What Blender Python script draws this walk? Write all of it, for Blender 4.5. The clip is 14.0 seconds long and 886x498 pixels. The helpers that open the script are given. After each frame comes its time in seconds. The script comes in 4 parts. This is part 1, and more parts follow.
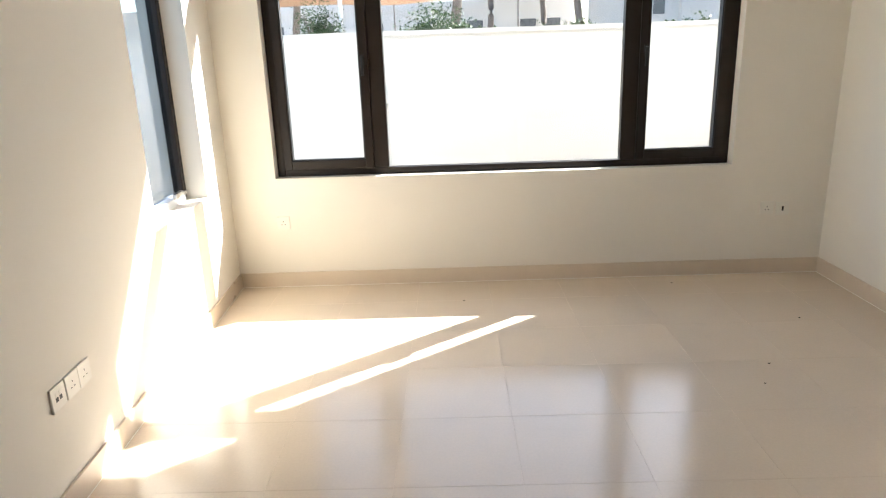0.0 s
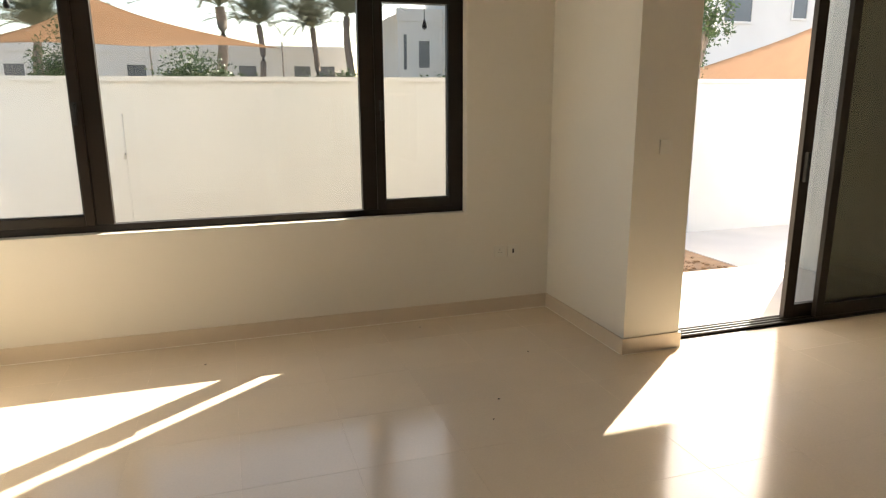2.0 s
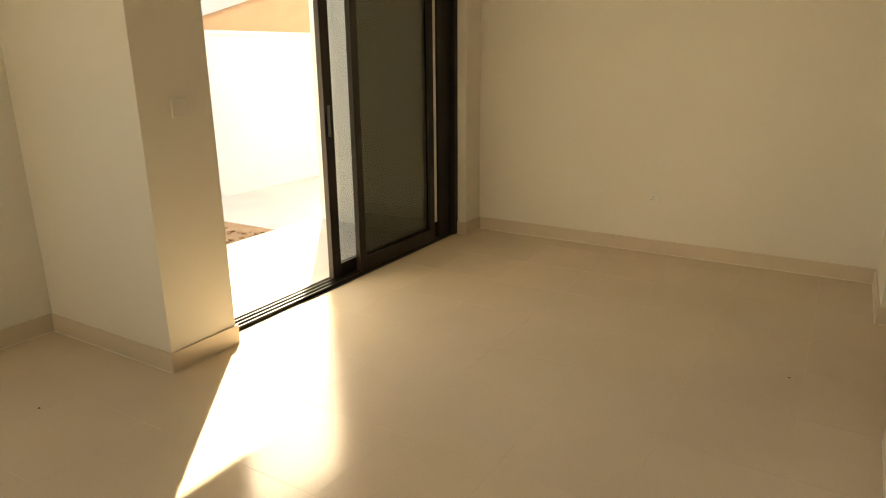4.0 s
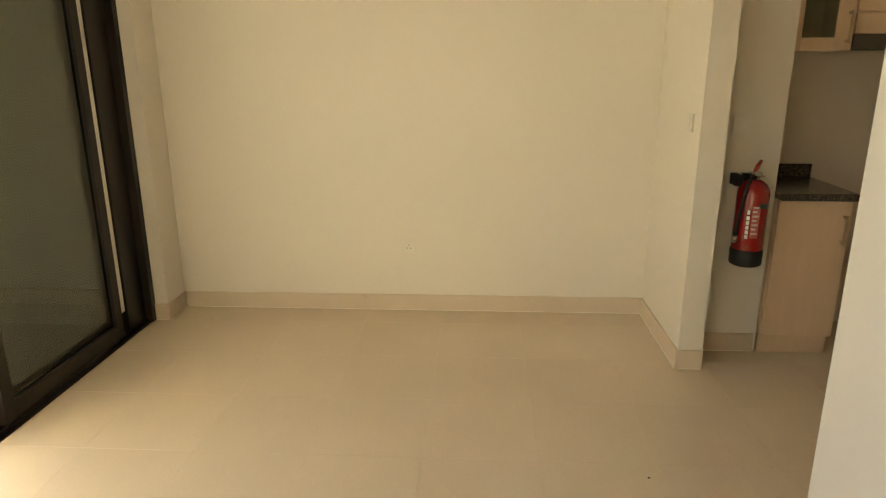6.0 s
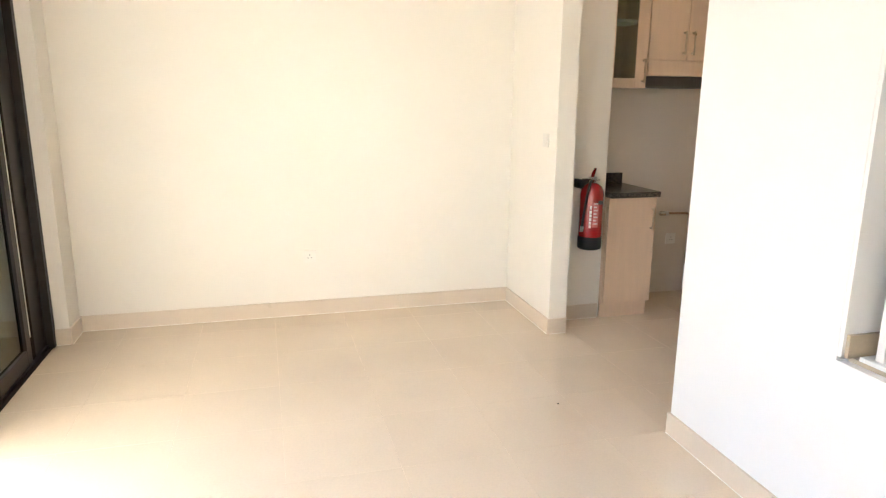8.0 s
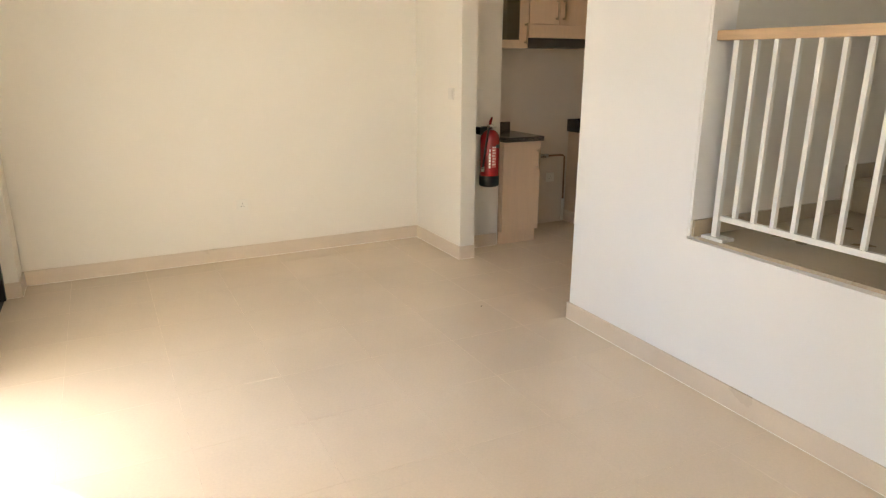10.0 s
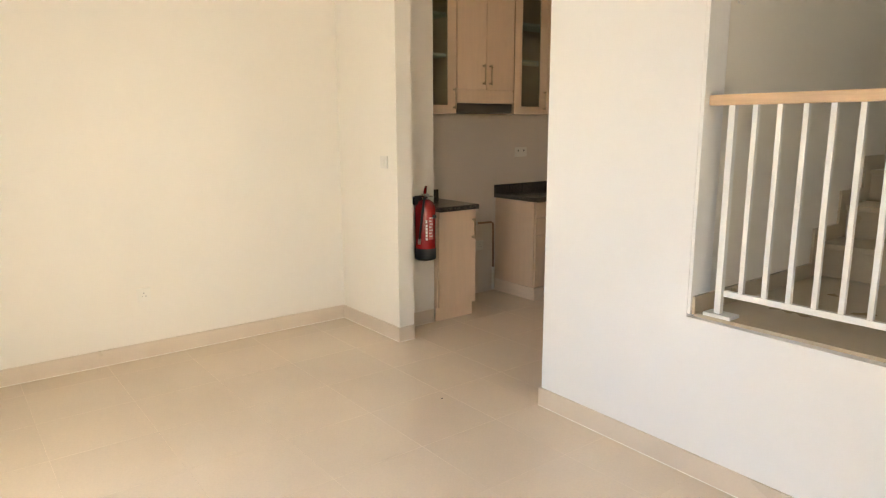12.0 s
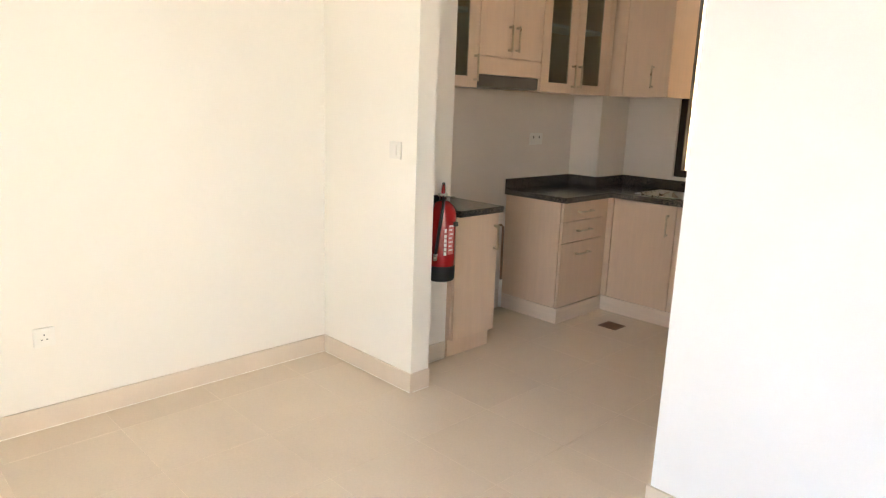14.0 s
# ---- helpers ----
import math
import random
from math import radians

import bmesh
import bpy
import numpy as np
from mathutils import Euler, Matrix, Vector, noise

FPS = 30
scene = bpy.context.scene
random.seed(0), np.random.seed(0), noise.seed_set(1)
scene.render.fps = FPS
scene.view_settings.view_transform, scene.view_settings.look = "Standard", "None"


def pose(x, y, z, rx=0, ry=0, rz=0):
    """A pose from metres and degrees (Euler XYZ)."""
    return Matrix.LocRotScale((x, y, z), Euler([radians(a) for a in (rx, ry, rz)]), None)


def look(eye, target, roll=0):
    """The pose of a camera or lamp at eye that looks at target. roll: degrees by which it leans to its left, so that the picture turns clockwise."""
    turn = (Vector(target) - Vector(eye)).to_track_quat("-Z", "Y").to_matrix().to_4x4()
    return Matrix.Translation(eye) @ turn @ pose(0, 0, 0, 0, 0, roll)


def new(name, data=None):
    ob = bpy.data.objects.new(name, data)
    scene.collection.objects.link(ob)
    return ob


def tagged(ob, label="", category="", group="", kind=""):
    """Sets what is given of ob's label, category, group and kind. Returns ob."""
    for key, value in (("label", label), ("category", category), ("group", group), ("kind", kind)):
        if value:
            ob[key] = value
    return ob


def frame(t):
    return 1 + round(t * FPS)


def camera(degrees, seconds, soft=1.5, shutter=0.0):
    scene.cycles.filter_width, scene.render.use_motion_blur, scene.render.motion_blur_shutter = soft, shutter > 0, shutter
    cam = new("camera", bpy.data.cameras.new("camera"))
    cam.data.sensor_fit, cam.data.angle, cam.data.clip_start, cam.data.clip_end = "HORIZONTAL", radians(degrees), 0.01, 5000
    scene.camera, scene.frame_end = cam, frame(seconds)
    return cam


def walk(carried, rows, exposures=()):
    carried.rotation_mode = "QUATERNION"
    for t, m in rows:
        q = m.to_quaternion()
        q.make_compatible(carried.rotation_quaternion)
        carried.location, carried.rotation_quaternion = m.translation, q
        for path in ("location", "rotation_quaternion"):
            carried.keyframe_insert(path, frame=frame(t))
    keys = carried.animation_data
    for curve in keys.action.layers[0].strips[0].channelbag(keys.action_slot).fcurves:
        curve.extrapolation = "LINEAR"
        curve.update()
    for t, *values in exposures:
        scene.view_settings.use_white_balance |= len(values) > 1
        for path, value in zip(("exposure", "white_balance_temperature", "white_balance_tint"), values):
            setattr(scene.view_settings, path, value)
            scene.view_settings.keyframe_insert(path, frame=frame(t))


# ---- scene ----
cam = camera(68.0, 14.0, soft=1.2)
PATH = [
    (0, (0.21, 1.391, 1.506), (0.176, 3.31, 0.942), -2.0),
    (0.5, (0.233, 1.386, 1.552), (0.313, 3.334, 1.103), -0.5),
    (1, (0.261, 1.389, 1.564), (0.515, 3.323, 1.12), -0.2),
    (1.5, (0.386, 1.389, 1.541), (0.844, 3.283, 1.089), -0.7),
    (2, (0.488, 1.403, 1.539), (1.087, 3.258, 1.093), -0.3),
    (2.5, (0.601, 1.432, 1.519), (1.355, 3.226, 1.058), 0.6),
    (3, (0.707, 1.534, 1.484), (1.717, 3.181, 0.967), 2.2),
    (3.5, (0.738, 1.815, 1.499), (2.125, 3.179, 1.035), -0.3),
    (3.7, (0.783, 1.9, 1.488), (2.297, 3.105, 0.981), -0.6),
    (5.8, (1.822, 2.718, 1.57), (3.726, 2.958, 1.006), -0.3),
    (6, (1.903, 2.749, 1.552), (3.823, 2.856, 1.001), -0.2),
    (6.5, (1.973, 2.915, 1.556), (3.887, 2.704, 1.016), -1.2),
    (7, (1.852, 3.129, 1.505), (3.753, 2.742, 1.02), -1.7),
    (7.5, (1.567, 3.313, 1.493), (3.441, 2.846, 0.971), -0.1),
    (8, (1.319, 3.464, 1.505), (3.2, 2.95, 1.061), 0.5),
    (8.5, (1.075, 3.629, 1.501), (2.902, 3.003, 0.981), -0.4),
    (9, (0.868, 3.78, 1.491), (2.706, 3.146, 1.021), 1.0),
    (9.2, (0.778, 3.858, 1.484), (2.56, 3.121, 0.953), 1.3),
    (11.5, (1.129, 4.2, 1.507), (2.767, 3.136, 1.078), 0.5),
    (12, (1.403, 4.196, 1.506), (2.954, 2.989, 1.135), -0.2),
    (12.5, (1.686, 4.166, 1.523), (3.15, 2.873, 1.091), -0.1),
    (13, (2.013, 4.065, 1.531), (3.551, 2.841, 1.164), 1.1),
    (13.5, (2.351, 3.991, 1.508), (3.825, 2.698, 1.117), 1.1),
    (14, (2.722, 3.879, 1.49), (4.104, 2.499, 1.059), 2.1),
]
EXPOSURES = [(0, 2.97, 5950, 10), (0.5, 2.79, 6350, 10), (1, 2.65, 6600, 10), (1.5, 2.38, 6850, 10), (2, 2.24, 7100, 10), (2.5, 2.18, 7600, 9),
             (3, 2.24, 8450, 8), (3.7, 2.38, 9200, 6), (5.8, 2.82, 8500, 4), (6, 3.03, 8200, 3), (6.5, 3.84, 5750, 8), (7, 4.21, 5480, 9),
             (7.5, 4.22, 5700, 10), (9, 4.06, 5950, 10), (9.2, 3.94, 6050, 10), (11.3, 3.37, 6900, 10), (11.5, 3.37, 6900, 10), (12, 3.72, 6450, 10),
             (12.5, 4.06, 6000, 10), (13, 4.09, 5780, 10), (14, 4.14, 5780, 10)]
walk(cam, [(t, look(e, g, r)) for t, e, g, r in PATH], EXPOSURES)

# ---- world and sun ----
SUN_AZ = math.atan2(1.252, 1.0)          # from +y towards +x
SUN_EL = radians(36.15)
world = bpy.data.worlds.new("sky")
scene.world = world
world.use_nodes = True
wn = world.node_tree
sky = wn.nodes.new("ShaderNodeTexSky")
sky.sky_type = 'NISHITA'
sky.sun_disc = False
sky.sun_elevation = SUN_EL
sky.sun_rotation = SUN_AZ
sky.dust_density = 2.0
wn.nodes["Background"].inputs["Strength"].default_value = 0.14
wn.links.new(sky.outputs["Color"], wn.nodes["Background"].inputs["Color"])
to_sun = Vector((math.sin(SUN_AZ) * math.cos(SUN_EL), math.cos(SUN_AZ) * math.cos(SUN_EL), math.sin(SUN_EL)))
sun_data = bpy.data.lights.new("sun", 'SUN')
sun_data.energy, sun_data.angle, sun_data.color = 3.8, radians(0.53), (1.0, 0.96, 0.89)
sun = new("sun", sun_data)
sun.matrix_world = look(to_sun * 50, (0, 0, 0))


# ---- materials ----
def material(name, colour, rough=0.6, metal=0.0, vary=0.06, scale=3.0, bump=0.05, bump_scale=120.0, per_piece=0.0,
             coat=0.0, grain=None, second=None, spec=0.5, rough_vary=0.08, placed=False):
    m = bpy.data.materials.new(name)
    m.use_nodes = True
    t = m.node_tree
    bsdf = t.nodes["Principled BSDF"]
    co = t.nodes.new("ShaderNodeTexCoord")
    mapping = t.nodes.new("ShaderNodeMapping")
    if grain:
        mapping.inputs["Scale"].default_value = grain
    geo = t.nodes.new("ShaderNodeNewGeometry")
    t.links.new(geo.outputs["Position"] if placed else co.outputs["Object"], mapping.inputs["Vector"])
    big = t.nodes.new("ShaderNodeTexNoise")
    big.inputs["Scale"].default_value, big.inputs["Detail"].default_value = scale, 6
    fine = t.nodes.new("ShaderNodeTexNoise")
    fine.inputs["Scale"].default_value, fine.inputs["Detail"].default_value = bump_scale, 4
    for n in (big, fine):
        t.links.new(mapping.outputs["Vector"], n.inputs["Vector"])
    ramp = t.nodes.new("ShaderNodeValToRGB")
    a, b = second or [c * (1 - vary) for c in colour], [min(1, c * (1 + vary)) for c in colour]
    ramp.color_ramp.elements[0].color, ramp.color_ramp.elements[1].color = (*a, 1), (*b, 1)
    ramp.color_ramp.elements[0].position, ramp.color_ramp.elements[1].position = 0.3, 0.7
    t.links.new(big.outputs["Fac"], ramp.inputs["Fac"])
    out = ramp.outputs["Color"]
    hue = t.nodes.new("ShaderNodeHueSaturation")
    lift = t.nodes.new("ShaderNodeMapRange")
    lift.inputs["To Min"].default_value, lift.inputs["To Max"].default_value = 1 - vary, 1 + vary
    t.links.new(fine.outputs["Fac"], lift.inputs["Value"])
    t.links.new(lift.outputs["Result"], hue.inputs["Value"])
    t.links.new(out, hue.inputs["Color"])
    out = hue.outputs["Color"]
    if per_piece:
        info = t.nodes.new("ShaderNodeObjectInfo")
        span = t.nodes.new("ShaderNodeMapRange")
        span.inputs["To Min"].default_value, span.inputs["To Max"].default_value = 1 - per_piece, 1 + per_piece
        t.links.new(info.outputs["Random"], span.inputs["Value"])
        h2 = t.nodes.new("ShaderNodeHueSaturation")
        t.links.new(span.outputs["Result"], h2.inputs["Value"])
        t.links.new(out, h2.inputs["Color"])
        out = h2.outputs["Color"]
    t.links.new(out, bsdf.inputs["Base Color"])
    rr = t.nodes.new("ShaderNodeMapRange")
    rr.inputs["To Min"].default_value, rr.inputs["To Max"].default_value = max(0.02, rough - rough_vary), min(1, rough + rough_vary)
    t.links.new(big.outputs["Fac"], rr.inputs["Value"])
    t.links.new(rr.outputs["Result"], bsdf.inputs["Roughness"])
    bsdf.inputs["Metallic"].default_value = metal
    bsdf.inputs["Coat Weight"].default_value = coat
    bsdf.inputs["Specular IOR Level"].default_value = spec
    if bump:
        bn = t.nodes.new("ShaderNodeBump")
        bn.inputs["Strength"].default_value, bn.inputs["Distance"].default_value = bump, 0.004
        t.links.new(fine.outputs["Fac"], bn.inputs["Height"])
        t.links.new(bn.outputs["Normal"], bsdf.inputs["Normal"])
    return m


def clear_glass(name, tint=(1, 1, 1), rough=0.0, through_mix=0.9):
    m = bpy.data.materials.new(name)
    m.use_nodes = True
    t = m.node_tree
    t.nodes.remove(t.nodes["Principled BSDF"])
    clear = t.nodes.new("ShaderNodeBsdfTransparent")
    clear.inputs["Color"].default_value = (*tint, 1)
    gloss = t.nodes.new("ShaderNodeBsdfGlossy")
    gloss.inputs["Roughness"].default_value = rough
    facing = t.nodes.new("ShaderNodeLayerWeight")
    facing.inputs["Blend"].default_value = 0.5
    power = t.nodes.new("ShaderNodeMath")
    power.operation = 'POWER'
    power.inputs[1].default_value = 5.0
    t.links.new(facing.outputs["Facing"], power.inputs[0])
    fres = t.nodes.new("ShaderNodeMapRange")
    fres.inputs["To Min"].default_value, fres.inputs["To Max"].default_value = 0.04, 0.9
    t.links.new(power.outputs["Value"], fres.inputs["Value"])
    mix = t.nodes.new("ShaderNodeMixShader")
    t.links.new(fres.outputs["Result"], mix.inputs["Fac"])
    t.links.new(clear.outputs["BSDF"], mix.inputs[1])
    t.links.new(gloss.outputs["BSDF"], mix.inputs[2])
    t.links.new(mix.outputs["Shader"], t.nodes["Material Output"].inputs["Surface"])
    return m


PAINT = material("cream_wall_paint", (0.80, 0.75, 0.655), 0.7, vary=0.02, scale=1.3, bump=0.12, bump_scale=260, spec=0.3)
WHITEPAINT = material("white_wall_paint", (0.82, 0.795, 0.755), 0.7, vary=0.02, scale=1.3, bump=0.12, bump_scale=260, spec=0.3)
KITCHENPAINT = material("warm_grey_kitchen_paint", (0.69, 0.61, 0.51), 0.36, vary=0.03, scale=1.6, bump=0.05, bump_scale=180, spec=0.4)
CEIL = material("white_ceiling_paint", (0.84, 0.82, 0.78), 0.8, vary=0.015, scale=1.2, bump=0.08, bump_scale=200, spec=0.2)
TILE = material("beige_porcelain_tile", (0.745, 0.622, 0.47), 0.17, vary=0.055, scale=1.1, placed=True, bump=0.015, bump_scale=90, per_piece=0.012, rough_vary=0.06)
SKIRT = material("beige_skirting_tile", (0.67, 0.56, 0.43), 0.3, vary=0.04, scale=3, bump=0.02, bump_scale=120)
GROUT = material("beige_grout", (0.72, 0.60, 0.45), 0.9, vary=0.10, scale=9, bump=0.3, bump_scale=400)
CAULK = material("white_grout_line", (0.86, 0.82, 0.72), 0.6, vary=0.12, scale=8, bump=0.1, bump_scale=200)
BRONZE = material("dark_bronze_aluminium", (0.017, 0.011, 0.007), 0.42, metal=0.0, spec=0.32, vary=0.12, scale=5, bump=0.03, bump_scale=300)
RAILGREY = material("pale_grey_aluminium", (0.55, 0.55, 0.55), 0.4, metal=0.3, vary=0.05, scale=8, bump=0.02, bump_scale=200)
RUBBER = material("black_rubber", (0.012, 0.012, 0.012), 0.6, vary=0.2, scale=8)
GLASS = clear_glass("window_glass", (0.755, 0.765, 0.755))
DOORGLASS = clear_glass("grey_solar_glass", (0.64, 0.66, 0.655))
TINTED = clear_glass("screened_dark_glass", (0.33, 0.315, 0.25), 0.0)
PLASTIC = material("white_plastic", (0.79, 0.755, 0.67), 0.35, vary=0.02, scale=10, bump=0.0)
# kitchen pane tint, set to warm and dim the incoming daylight
WARMGLASS = clear_glass("light_warming_glass", (0.68, 0.57, 0.43))
# tint that warms the daylight from the added stair window
STAIRGLASS = clear_glass("stair_light_warming_glass", (0.97, 0.87, 0.68))
SWITCHGREY = material("satin_grey_plastic", (0.73, 0.69, 0.61), 0.35, vary=0.02, scale=10, bump=0.0)
DARKHOLE = material("black_plastic", (0.01, 0.01, 0.01), 0.5, vary=0.1, scale=20, bump=0.0)
WOOD = material("pale_oak_laminate", (0.665, 0.49, 0.335), 0.38, vary=0.03, scale=6, bump=0.03, bump_scale=60, grain=(6, 6, 0.6))
PLINTH = material("pale_oak_plinth", (0.72, 0.59, 0.45), 0.45, vary=0.05, scale=6, bump=0.03, bump_scale=60, grain=(0.6, 0.6, 6))
WOOD_DARK = material("cabinet_inside", (0.72, 0.68, 0.60), 0.6, vary=0.05, scale=6, bump=0.0)
RAILWOOD = material("light_beech_handrail", (0.62, 0.42, 0.24), 0.35, vary=0.10, scale=7, bump=0.03, bump_scale=80, grain=(0.5, 7, 7))
WHITEMETAL = material("white_painted_steel", (0.80, 0.78, 0.73), 0.35, vary=0.03, scale=8, bump=0.02, bump_scale=200)
STEEL = material("brushed_steel", (0.55, 0.52, 0.47), 0.28, metal=1.0, vary=0.06, scale=20, bump=0.03, bump_scale=300)
HANDLESTEEL = material("satin_bronze_steel", (0.56, 0.46, 0.33), 0.30, metal=1.0, vary=0.08, scale=20, bump=0.03, bump_scale=300)
HOODSTEEL = material("hood_grey_steel", (0.11, 0.105, 0.10), 0.33, metal=0.8, vary=0.08, scale=6, bump=0.02, bump_scale=200)
CABGLASS = clear_glass("cabinet_glass", (0.74, 0.79, 0.75), 0.08)
RED = material("red_enamel", (0.29, 0.009, 0.009), 0.22, vary=0.05, scale=6, bump=0.01, coat=0.5)
LABELWHITE = material("white_print", (0.78, 0.74, 0.72), 0.5, vary=0.02, scale=10, bump=0.0)
STAIRSTONE = material("beige_stair_stone", (0.48, 0.39, 0.265), 0.3, vary=0.07, scale=4, bump=0.02, bump_scale=90)
BOUNDARY = material("cream_render", (0.695, 0.685, 0.665), 0.85, vary=0.04, scale=0.8, bump=0.12, bump_scale=160, spec=0.2)
PAVING = material("pale_concrete_paving", (0.66, 0.61, 0.55), 0.8, vary=0.07, scale=1.4, bump=0.2, bump_scale=120)
SAND = material("desert_sand", (0.42, 0.33, 0.23), 0.95, vary=0.12, scale=0.5, bump=0.4, bump_scale=60)
SOIL = material("brown_bare_soil", (0.40, 0.255, 0.15), 0.95, vary=0.25, scale=4, bump=0.8, bump_scale=40)


def granite():
    m = material("dark_speckled_granite", (0.05, 0.045, 0.042), 0.2, vary=0.3, scale=30, bump=0.0)
    t = m.node_tree
    bsdf = t.nodes["Principled BSDF"]
    co = t.nodes["Texture Coordinate"]
    vor = t.nodes.new("ShaderNodeTexVoronoi")
    vor.inputs["Scale"].default_value = 190
    t.links.new(co.outputs["Object"], vor.inputs["Vector"])
    ramp = t.nodes.new("ShaderNodeValToRGB")
    els = ramp.color_ramp.elements
    els[0].color, els[0].position = (0.018, 0.016, 0.015, 1), 0.35
    els[1].color, els[1].position = (0.17, 0.14, 0.105, 1), 0.95
    t.links.new(vor.outputs["Color"], ramp.inputs["Fac"])
    t.links.new(ramp.outputs["Color"], bsdf.inputs["Base Color"])
    return m


GRANITE = granite()


# ---- building helpers ----
ORIGIN = {}


def box(bm, x0, y0, z0, x1, y1, z1, bevel=0.0):
    made = bmesh.ops.create_cube(bm, size=1.0)["verts"]
    for v in made:
        v.co = Vector(((x0 + x1) / 2 + v.co.x * (x1 - x0), (y0 + y1) / 2 + v.co.y * (y1 - y0), (z0 + z1) / 2 + v.co.z * (z1 - z0)))
    if bevel:
        edges = list({e for v in made for e in v.link_edges})
        bmesh.ops.bevel(bm, geom=edges, offset=bevel, segments=2, affect='EDGES', profile=0.6)
    return bm


def boxes(*rows, bevel=0.0):
    bm = bmesh.new()
    for r in rows:
        box(bm, *r, bevel=bevel)
    return bm


def tube(bm, points, radius, sides=10, closed_ends=True):
    """A round bar along a line of points."""
    rings = []
    pts = [Vector(p) for p in points]
    for i, p in enumerate(pts):
        d = (pts[min(i + 1, len(pts) - 1)] - pts[max(i - 1, 0)]).normalized()
        side = d.cross(Vector((0, 0, 1)))
        side = side.normalized() if side.length > 0.01 else Vector((1, 0, 0))
        up = side.cross(d).normalized()
        r = radius[i] if isinstance(radius, (list, tuple)) else radius
        rings.append([bm.verts.new(p + r * (math.cos(a) * side + math.sin(a) * up)) for a in (2 * math.pi * k / sides for k in range(sides))])
    for a, b in zip(rings, rings[1:]):
        for k in range(sides):
            f = bm.faces.new((a[k], a[(k + 1) % sides], b[(k + 1) % sides], b[k]))
            f.smooth = True
    if closed_ends:
        bm.faces.new(rings[0])
        bm.faces.new(list(reversed(rings[-1])))
    return bm


def lathe(bm, centre, profile, sides=28):
    """A turned shape about an upright axis: profile of (radius, height)."""
    c = Vector(centre)
    rings = [[bm.verts.new(c + Vector((r * math.cos(a), r * math.sin(a), h))) for a in (2 * math.pi * k / sides for k in range(sides))] for r, h in profile]
    for a, b in zip(rings, rings[1:]):
        for k in range(sides):
            bm.faces.new((a[k], a[(k + 1) % sides], b[(k + 1) % sides], b[k])).smooth = True
    bm.faces.new(list(reversed(rings[0])))
    bm.faces.new(rings[-1])
    return bm


def link(name, bm, mat, at=(0, 0, 0), parent=None):
    bmesh.ops.recalc_face_normals(bm, faces=bm.faces)
    bmesh.ops.translate(bm, vec=-Vector(at), verts=bm.verts)
    me = bpy.data.meshes.new(name)
    bm.to_mesh(me)
    bm.free()
    me.materials.append(mat)
    ob = new(name, me)
    if parent:
        ob.parent = parent
    else:
        ob.location = at
    ORIGIN[ob] = Vector(at)
    return ob


def part(name, bm, mat, parent, label=""):
    return tagged(link(name, bm, mat, ORIGIN[parent], parent), label)


def thing(name, at, label, category, group="", kind=""):
    ob = new(name)
    ob.empty_display_size = 0.1
    ob.location = at
    ORIGIN[ob] = Vector(at)
    return tagged(ob, label, category, group, kind)


def structure(name, bm, mat, label, category):
    return tagged(link(name, bm, mat), label, category, kind="structure")


# ---- plan ----
BAY_L, BAY_R, BAY_Y = -1.28, 2.70, 5.71       # the bay with the wide window
DOOR_Y, DOOR_L, DOOR_R = 4.675, 3.10, 5.645    # wall with the sliding door
EAST = 5.885                                  # dining wall
SOUTH = 1.705                                 # wall with the kitchen and stair openings
TOP = 3.05
KX, KY = 5.80, -1.0                           # kitchen back walls
WIN_L, WIN_R, SILL, HEAD = -0.965, 2.055, 0.755, 2.86
OUT = 6.0
WEST = Matrix.Translation((BAY_L, BAY_Y, 0)) @ Matrix.Rotation(radians(2.8), 4, 'Z') @ Matrix.Translation((-BAY_L, -BAY_Y, 0))   # the west wall stands askew

# ---- the large structure ----
structure("wall_north", boxes((BAY_L - .25, BAY_Y, -.1, WIN_L, OUT, TOP), (WIN_R, BAY_Y, -.1, BAY_R, OUT, TOP),
          (WIN_L, BAY_Y, -.1, WIN_R, OUT, SILL), (WIN_L, BAY_Y, HEAD, WIN_R, OUT, TOP)), PAINT,
          "cream painted wall with a wide window", "wall")
structure("wall_pier", boxes((WIN_R, OUT, -.1, DOOR_L, OUT + .14, 2.6), (BAY_R, DOOR_Y, -.1, DOOR_L, OUT, TOP)), PAINT, "cream painted pier between bay and sliding door", "wall")
structure("wall_door", boxes((DOOR_R, DOOR_Y, -.1, EAST + .2, 4.98, TOP), (DOOR_L, DOOR_Y, 2.42, DOOR_R, 4.98, TOP)), PAINT,
          "cream painted wall round the sliding door", "wall")
structure("wall_east", boxes((EAST, 1.58, -.1, EAST + .2, DOOR_Y, TOP)), PAINT, "cream painted dining wall", "wall")
structure("wall_return", boxes((5.105, 1.58, -.1, EAST, SOUTH, TOP), (5.345, 1.216, -.1, EAST + .2, 1.579, TOP)), PAINT,
          "cream painted wall return beside the kitchen opening", "wall")
LW0, LW1 = 4.44, 5.245
wall_west = structure("wall_west", boxes((BAY_L - .25, -1.6, -.1, BAY_L, LW0, TOP), (BAY_L - .25, LW1, -.1, BAY_L, BAY_Y + .05, TOP),
          (BAY_L - .25, LW0, -.1, BAY_L, LW1, .74), (BAY_L - .25, LW0, HEAD, BAY_L, LW1, TOP)), PAINT,
          "cream painted wall with a narrow window", "wall")
wall_west.matrix_world = WEST
wall_south = structure("wall_south", boxes((2.895, 1.575, -.1, 3.735, SOUTH, TOP), (1.2, 1.575, -.1, 2.895, SOUTH, .70), (1.2, 1.575, 2.5, 2.895, SOUTH, TOP)), WHITEPAINT,
          "white painted wall with the stair opening", "wall")
